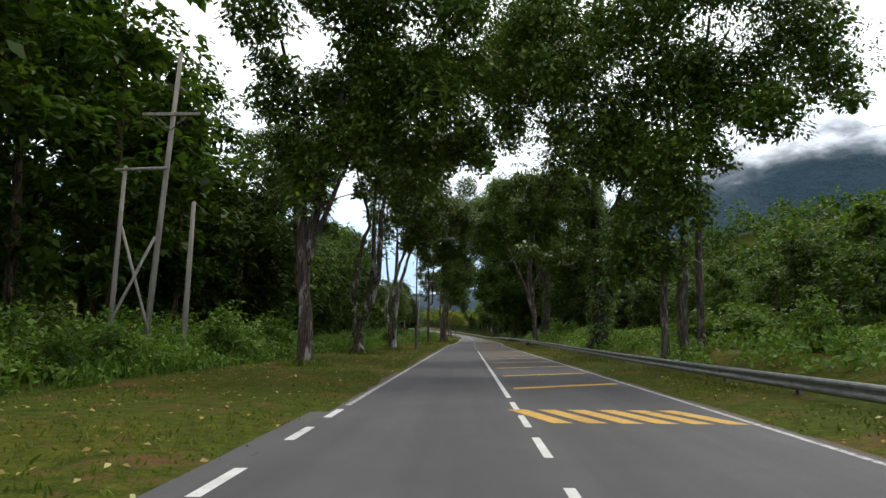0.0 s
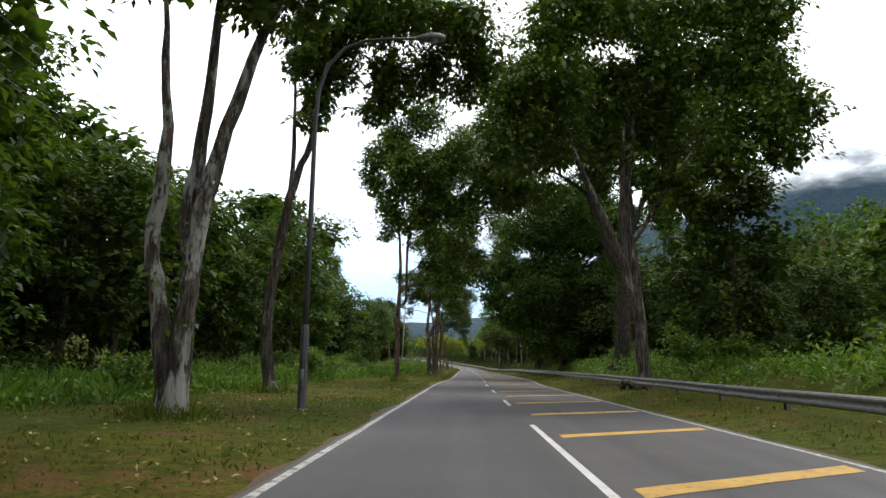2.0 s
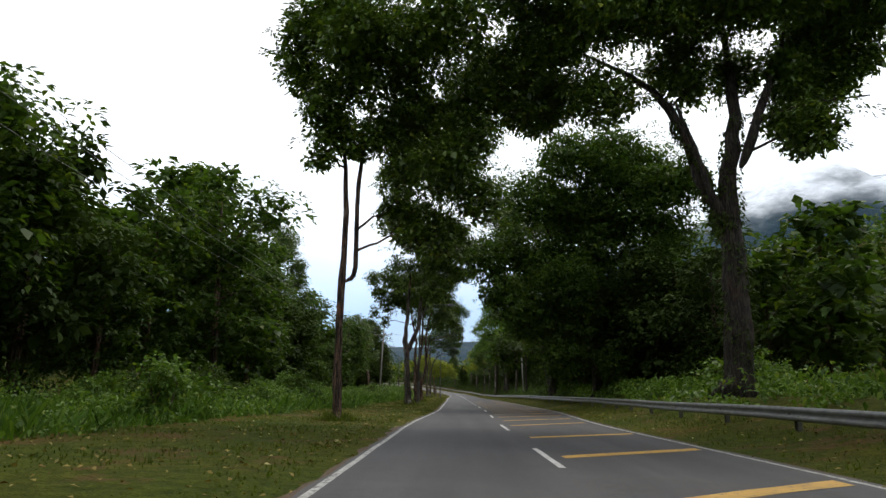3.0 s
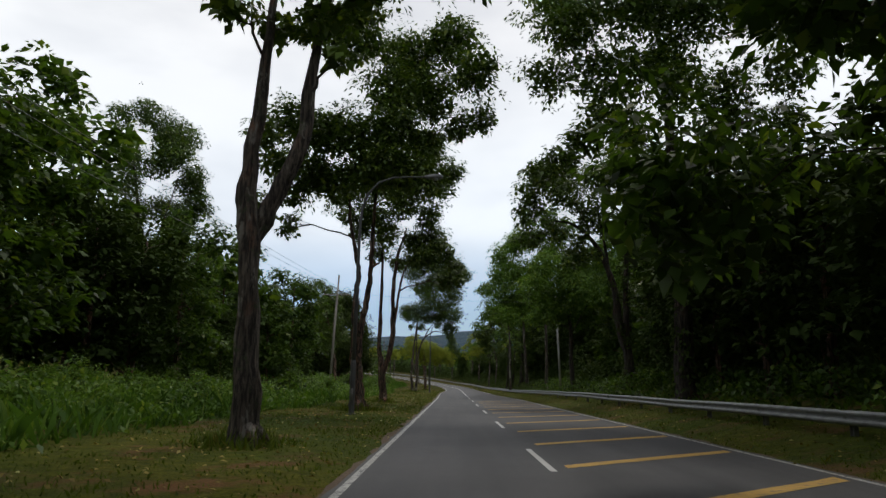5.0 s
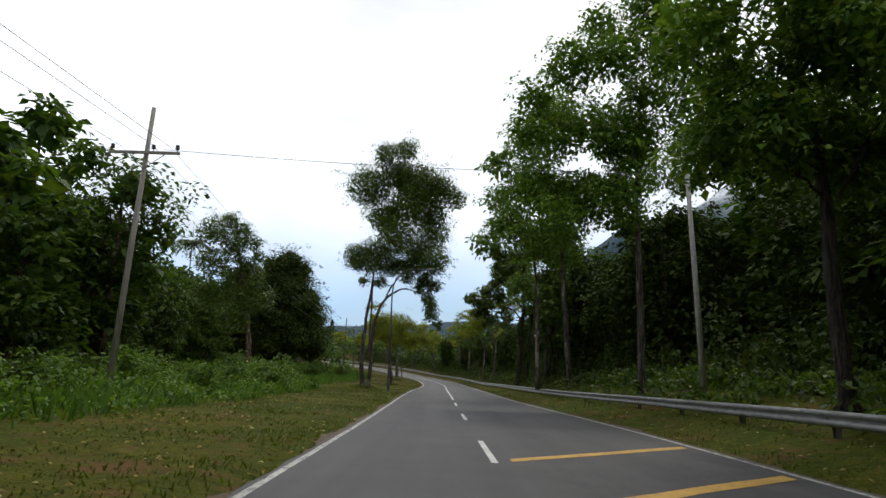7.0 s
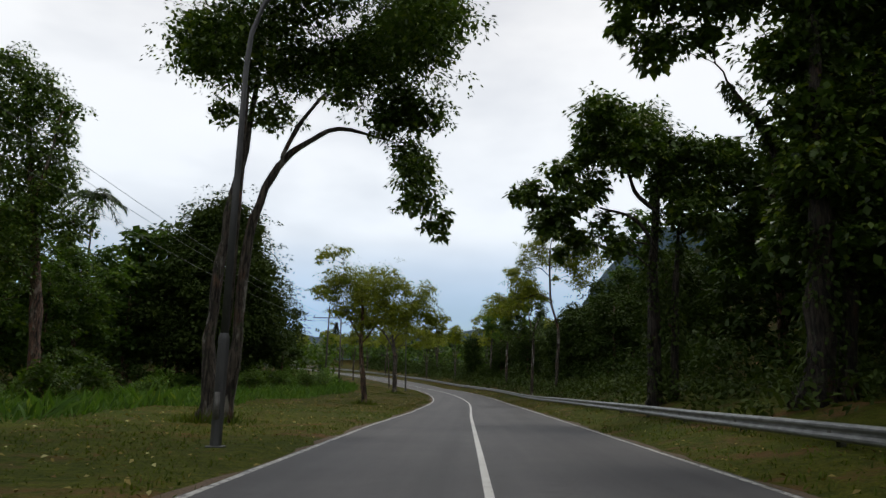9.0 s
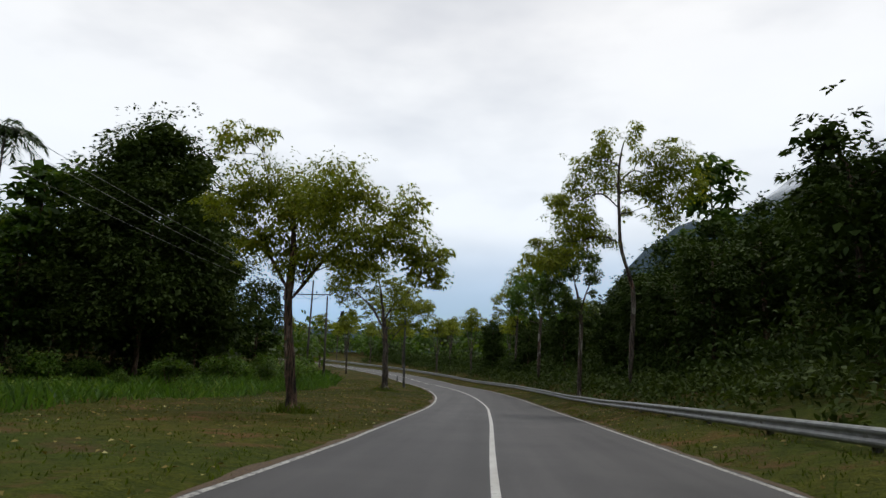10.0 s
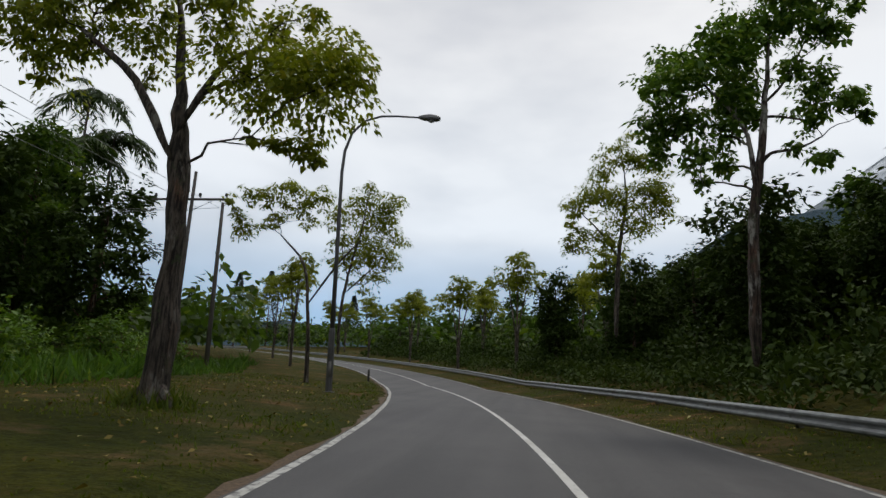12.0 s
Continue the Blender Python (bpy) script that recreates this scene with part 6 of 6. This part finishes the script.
far_woods("low woods behind the guard rail", 110, lambda rng: (rng.uniform(0, 100), rng.uniform(27, 70)), 37, 1.1, (4, 6.5))
# More backing woods, again with shade in the leaf colour.
far_woods("backing woods behind the guard rail, shade in the leaf colour", 190, lambda rng: (rng.uniform(105, 235), rng.uniform(24, 62)), 38, 1.1, (9, 13), LEAF_SHADED)
far_woods("dense woods climbing the hillside above the road", 200, lambda rng: (rng.uniform(180, 340), rng.uniform(30, 75)), 32, 1.1, (4, 6.5))
far_woods("dense woods behind the open field", 140, lambda rng: (rng.uniform(190, 340), rng.uniform(-95, -50)), 33, 1.1)


def conifer(x, y, h, seed):
    rng = np.random.default_rng(seed)
    t = thing("conifer", (x, y, ground_z(x, y)), "dark pointed conifer standing among far trees", "tree", "conifers")
    s = Shape()
    s.tube([(0, 0, -0.2), (0, 0, h)], [0.18, 0.03], 7)
    part("trunk", s, BARK_BROWN, t)
    n = 2800
    z = rng.uniform(0.12, 1, n)
    a = rng.uniform(0, 2 * math.pi, n)
    r = (1 - z) * h * 0.3 * rng.uniform(0.3, 1.05, n) + 0.05
    at = np.stack([r * np.cos(a), r * np.sin(a), z * h], 1)
    along = np.stack([np.cos(a), np.sin(a), np.full(n, -0.35)], 1) + rng.normal(0, 0.3, (n, 3))
    part("crown", quads("crown", leaf_quads(rng, at, along, 0.5, 0.45), LEAF_PINE), LEAF_PINE, t)


for k, (x, y, h) in enumerate(((-62, 385, 16), (-56, 388, 17), (-70, 380, 13), (-40, 400, 12))):
    conifer(x, y, h, 200 + k)


def palm(x, y, h, seed, fan=2.6):
    rng = np.random.default_rng(seed)
    t = thing("palm_tree", (x, y, ground_z(x, y)), "tall thin palm rising above the woods", "palm tree", "palms")
    s = Shape()
    s.tube([(0, 0, -0.3), (0.2, 0, h * 0.5), (0.1, 0.1, h)], [0.17, 0.13, 0.1], 8)
    part("trunk", s, BARK_GREY, t)
    q = []
    for k in range(15):
        a = k * 2.4 + rng.uniform(-0.2, 0.2)
        rise = rng.uniform(-0.2, 1.0)
        w = np.array([math.cos(a), math.sin(a), 0])
        tt = np.linspace(0, 1, 15)
        rib = np.array([0.1, 0.1, h]) + w * (tt * fan)[:, None] + np.array([0, 0, 1]) * (rise * tt * fan * 0.7 - tt ** 2 * fan * 0.75)[:, None]
        side = np.array([-w[1], w[0], 0])
        for sgn in (-1, 1):
            al = w * 0.5 + side * sgn * 0.8 + np.array([0, 0, -0.6])
            q.append(leaf_quads(rng, np.repeat(rib[1:], 3, 0) + rng.normal(0, 0.05, (42, 3)), np.tile(al, (42, 1)) + rng.normal(0, 0.12, (42, 3)), fan * 0.3, 0.14))
    part("fronds", quads("fronds", np.concatenate(q), LEAF_PALM), LEAF_PALM, t)


for k, (x, y, h) in enumerate(((-45.2, 265.0, 23.0), (-38.0, 298, 22.5), (-36.5, 300, 19.0), (-39.5, 300.5, 18.0), (-37.0, 295.0, 17.0))):
    palm(x, y, h, 300 + k, 3.4)


# ---------------------------------------------------------------- undergrowth, grass, litter
def undergrowth(name, label, u0, u1, inner, outer, count, height, leaf, mat, seed, width=0.5, per=26):
    """Low leafy growth between two offsets along the road."""
    rng = np.random.default_rng(seed)
    k = count // per
    us, t = rng.uniform(u0, u1, k), rng.uniform(0, 1, k)
    c = []
    for u, s in zip(us, t):
        d = inner(u) + (outer(u) - inner(u)) * s
        x, y = place(u, d)
        hump = 0.5 + 0.5 * noise.noise((x * 0.22, y * 0.22, seed))
        c.append((x, y, ground_z(x, y), height * (0.25 + 1.5 * hump ** 1.7) * (0.35 + 0.65 * min(1, s * 5 + 0.1)), 0.35 + 0.5 * hump))
    c = np.array(c)
    own = rng.integers(0, k, count)
    up = rng.uniform(0, 1, count) ** 0.6
    off = rng.normal(0, 0.55, (count, 2)) * c[own, 4:5]
    at = np.column_stack([c[own, 0] + off[:, 0], c[own, 1] + off[:, 1], c[own, 2] + c[own, 3] * up * (1 - 0.35 * np.minimum(1, np.hypot(off[:, 0], off[:, 1])))])
    along = rng.normal(0, 0.7, (count, 3)) + np.array([0, 0, 0.15])
    ob = new(name, quads(name, leaf_quads(rng, at, along, leaf, width), mat))
    return tagged(ob, label, "undergrowth", kind="stuff")


def blades(name, label, u0, u1, inner, outer, count, height, w, mat, seed, lean=0.35, power=1.0):
    """Grass blades between two offsets along the road."""
    rng = np.random.default_rng(seed)
    at = []
    while len(at) < count:
        u, s = rng.uniform(u0, u1), rng.uniform(0, 1) ** power
        d = inner(u) + (outer(u) - inner(u)) * s
        x, y = place(u, d)
        v = noise.noise((x * 0.35, y * 0.35, seed))
        if v > -0.35 or rng.random() < 0.3:
            at.append((x, y, ground_z(x, y) - 0.02, max(0.25, 0.7 + v * 0.8 + 0.5 * noise.noise((x * 1.1, y * 1.1, seed + 5)))))
    at = np.array(at)
    al = rng.normal(0, lean, (count, 3)) + np.array([0, 0, 1.0])
    al = unit(al)
    side = unit(np.cross(al, rng.normal(0, 1, (count, 3))))
    h = (height * at[:, 3] * rng.uniform(0.5, 1.2, count))[:, None]
    p = at[:, :3]
    bend = rng.normal(0, 0.25, (count, 3)) * h * np.array([1, 1, 0])
    q = np.stack([p - side * w / 2, p + side * w / 2, p + al * h * 0.6 + side * w * 0.4 + bend * 0.3, p + al * h + bend], 1)
    ob = new(name, quads(name, q, mat))
    return tagged(ob, label, "grass", kind="stuff")


vl = lambda u: line_left(u) - 0.1
field_out = lambda u: left_edge(u) + 1.0
blades("verge_grass", "short patchy green and brown grass on the verge", -2, 285, vl, field_in, 70000, 0.1, 0.03, LEAF_SHORT, 1)
blades("verge_grass", "short patchy grass between road and guard rail", 0, 300, lambda u: line_right(u) + 0.1, lambda u: rail_offset(u) + 0.9, 28000, 0.12, 0.028, LEAF_SHORT, 2)
blades("tall_grass", "tall green grass filling the open field", -2, 300, field_in, field_out, 100000, 0.8, 0.055, LEAF_GRASS, 3, 0.42, 1.0)
undergrowth("brambles", "tangled green brambles and weeds in the field", -4, 42, field_in, field_out, 25000, 1.9, 0.2, LEAF_BUSH, 4)
undergrowth("brambles", "low green weeds in the field", 42, 84, field_in, field_out, 15000, 0.75, 0.2, LEAF_BUSH, 14)
undergrowth("brambles", "tangled green brambles and weeds in the field", 84, 200, field_in, field_out, 43000, 1.5, 0.2, LEAF_BUSH, 5)
undergrowth("brambles", "tangled green brambles and weeds in the field", 200, 300, lambda u: field_in(u) - 3, field_out, 14000, 0.8, 0.2, LEAF_BUSH, 6)
undergrowth("ferns", "bright green ferns and weeds behind the guard rail", 4, 120, lambda u: rail_offset(u) + 1.0, lambda u: 22.0 if u < 96 else 14.0, 52000, 1.15, 0.24, LEAF_BUSH, 7)
undergrowth("ferns", "green ferns and shrubs behind the guard rail", 120, 182, lambda u: rail_offset(u) + 0.9, lambda u: 12.5, 14000, 1.1, 0.26, LEAF_FOREST, 13)
undergrowth("ferns", "dark green undergrowth behind the guard rail", 182, 320, lambda u: rail_offset(u) + 0.9, lambda u: 12.5, 26000, 1.1, 0.26, LEAF_DENSE, 8)
# These thickets also carry the shade in their leaf colour.
undergrowth("thicket", "tangled growth on the slope above the bend, shade in its leaf colour", 236, 345, lambda u: rail_offset(u) + 2.0, lambda u: 27, 34000, 1.9, 0.38, LEAF_SHADED, 12)
undergrowth("thicket", "dense leafy thicket at the foot of the woods", -10, 330, lambda u: left_edge(u) + 2.5, lambda u: left_edge(u) - 3, 30000, 3.2, 0.36, LEAF_SHADED, 9)
undergrowth("thicket", "dense leafy thicket at the foot of the woods", 98, 345, lambda u: 10.5, lambda u: 15, 36000, 3.6, 0.36, LEAF_SHADED, 10)


def soil_edge(side, u0, u1, seed):
    """A ragged strip of bare brown soil where the verge meets the asphalt."""
    s = Shape()
    v, f, n = [], [], int((u1 - u0) / 0.5)
    for k in range(n + 1):
        u = u0 + (u1 - u0) * k / n
        inner = (line_left(u) - 0.1) if side < 0 else (line_right(u) + 0.13)
        wide = max(0.03, 0.13 + 0.3 * noise.noise((u * 0.21, seed, 0)) + 0.22 * noise.noise((u * 0.9, seed, 4)))
        for d in (inner, inner + side * wide * 0.5, inner + side * wide):
            x, y = place(u, d)
            v.append((x, y, max(ground_z(x, y), road_z(u, d) - 0.02) + 0.012))
    for k in range(n):
        f += [(3 * k + i, 3 * k + i + 1, 3 * k + i + 4, 3 * k + i + 3) for i in range(2)]
    s.add(v, f)
    ob = new("soil_edge", s.mesh("soil_edge", SOIL))
    tagged(ob, "bare brown soil along the edge of the asphalt", "soil", kind="structure")


soil_edge(-1, 13, 300, 2.0)
soil_edge(1, -10, 300, 6.0)


def weeds(feet, seed):
    """Tufts and fallen bits round the feet of the roadside trees."""
    rng = np.random.default_rng(seed)
    q = []
    for x, y, wide in feet:
        n = 420
        a, r = rng.uniform(0, 2 * math.pi, n), wide * (0.35 + np.abs(rng.normal(0, 0.75, n)))
        at = np.array([(x + e * math.cos(t), y + e * math.sin(t)) for e, t in zip(r, a)])
        at = np.column_stack([at, [ground_z(*p) - 0.02 for p in at]])
        up = unit(rng.normal(0, 0.45, (n, 3)) + np.array([0, 0, 1.0]))
        side = unit(np.cross(up, rng.normal(0, 1, (n, 3)))) * 0.02
        h = (0.42 * np.exp(-((r / wide - 0.35) ** 2)) * rng.uniform(0.3, 1.2, n) + 0.05)[:, None]
        q.append(np.stack([at - side, at + side, at + up * h * 0.6 + side, at + up * h], 1))
    ob = new("weeds", quads("weeds", np.concatenate(q), LEAF_SHORT))
    tagged(ob, "ragged green weeds round the feet of roadside trees", "weeds", kind="stuff")


weeds([(-5.9, 25.7, 0.8), (-6.5, 42.2, 0.9), (-5.7, 54.9, 0.8), (-7.0, 66.0, 0.8), (-4.6, 87.4, 0.6), (-4.0, 117.0, 0.8), (-4.2, 134.4, 0.9), (-4.4, 147.8, 0.7), (-5.8, 205.8, 0.9), (-4.9, 229.8, 0.6), (-6.1, 259.6, 0.7)], 44)


def litter(count, seed):
    rng = np.random.default_rng(seed)
    at = []
    for _ in range(count):
        u = rng.uniform(2, 280)
        d = rng.uniform(field_in(u) + 0.5, line_left(u) - 0.2) if rng.random() < 0.7 else rng.uniform(line_right(u) + 0.1, rail_offset(u) + 0.8)
        x, y = place(u, d)
        at.append((x, y, ground_z(x, y) + 0.05))
    at = np.array(at)
    al = rng.normal(0, 1, (count, 3)) * (1, 1, 0.25)
    ob = new("fallen_leaves", quads("fallen_leaves", leaf_quads(rng, at, al, 0.1, 0.6), LEAF_DRY))
    tagged(ob, "dry brown and pale fallen leaves on the grass", "leaf litter", kind="stuff")


litter(9000, 21)


# ---------------------------------------------------------------- far hills
def hill_material():
    """Far forest, haze painted blue into its colour; the top fades into ragged cloud."""
    m, n, l, b = material("hazed_forest_hill")
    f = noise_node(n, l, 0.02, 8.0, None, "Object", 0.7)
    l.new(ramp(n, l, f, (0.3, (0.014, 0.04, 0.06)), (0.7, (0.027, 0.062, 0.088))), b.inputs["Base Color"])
    b.inputs["Roughness"].default_value = 1.0
    bump(n, l, b, f, 1.0, 14.0)
    # mist: the hill turns clear towards its top, so the sky shows
    place_of = n.new("ShaderNodeTexCoord")
    axes = n.new("ShaderNodeSeparateXYZ")
    l.new(place_of.outputs["Object"], axes.inputs[0])
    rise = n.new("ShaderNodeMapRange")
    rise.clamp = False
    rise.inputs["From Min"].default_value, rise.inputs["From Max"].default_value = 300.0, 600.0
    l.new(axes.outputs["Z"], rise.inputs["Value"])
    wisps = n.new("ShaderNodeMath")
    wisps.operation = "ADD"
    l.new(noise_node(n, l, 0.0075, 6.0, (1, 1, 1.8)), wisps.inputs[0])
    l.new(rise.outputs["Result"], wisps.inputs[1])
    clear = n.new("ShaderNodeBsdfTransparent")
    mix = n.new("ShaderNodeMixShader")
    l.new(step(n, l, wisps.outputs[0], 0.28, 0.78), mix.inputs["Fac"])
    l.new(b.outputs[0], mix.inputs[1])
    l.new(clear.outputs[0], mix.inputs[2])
    l.new(mix.outputs[0], n["Material Output"].inputs["Surface"])
    return m


HILL = hill_material()


def ridge(name, label, a, b, depth, crest, seed):
    """A wooded ridge between two places, with a crest of the given heights."""
    a, b = Vector((*a, 0)), Vector((*b, 0))
    side = Vector((b.y - a.y, a.x - b.x, 0)).normalized()
    s = Shape()
    nu, nv = 60, 12
    v = []
    for i in range(nu + 1):
        t = i / nu
        h = np.interp(t, np.linspace(0, 1, len(crest)), crest)
        for j in range(nv + 1):
            w = j / nv
            p = a + (b - a) * t + side * depth * (w - 0.5)
            z = h * math.sin(math.pi * w) ** 1.2 * (1 + 0.22 * noise.fractal(p * 0.006 + Vector((seed, 0, 0)), 1.0, 2.0, 5)) - 5
            v.append((p.x, p.y, z))
    s.add(v, [(i * (nv + 1) + j, (i + 1) * (nv + 1) + j, (i + 1) * (nv + 1) + j + 1, i * (nv + 1) + j + 1) for i in range(nu) for j in range(nv)])
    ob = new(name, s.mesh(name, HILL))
    return tagged(ob, label, "hills", kind="structure")


ridge("backdrop", "wooded mountain painted haze blue, its misty top faded out", (60, 1400), (1500, 900), 700, (60, 118, 285, 365, 380, 400, 390, 380, 370, 360, 360), 3)
ridge("backdrop", "low wooded hills beyond the bend, painted haze blue", (-700, 760), (420, 900), 400, (50, 56, 62, 56, 64, 72, 90), 8)
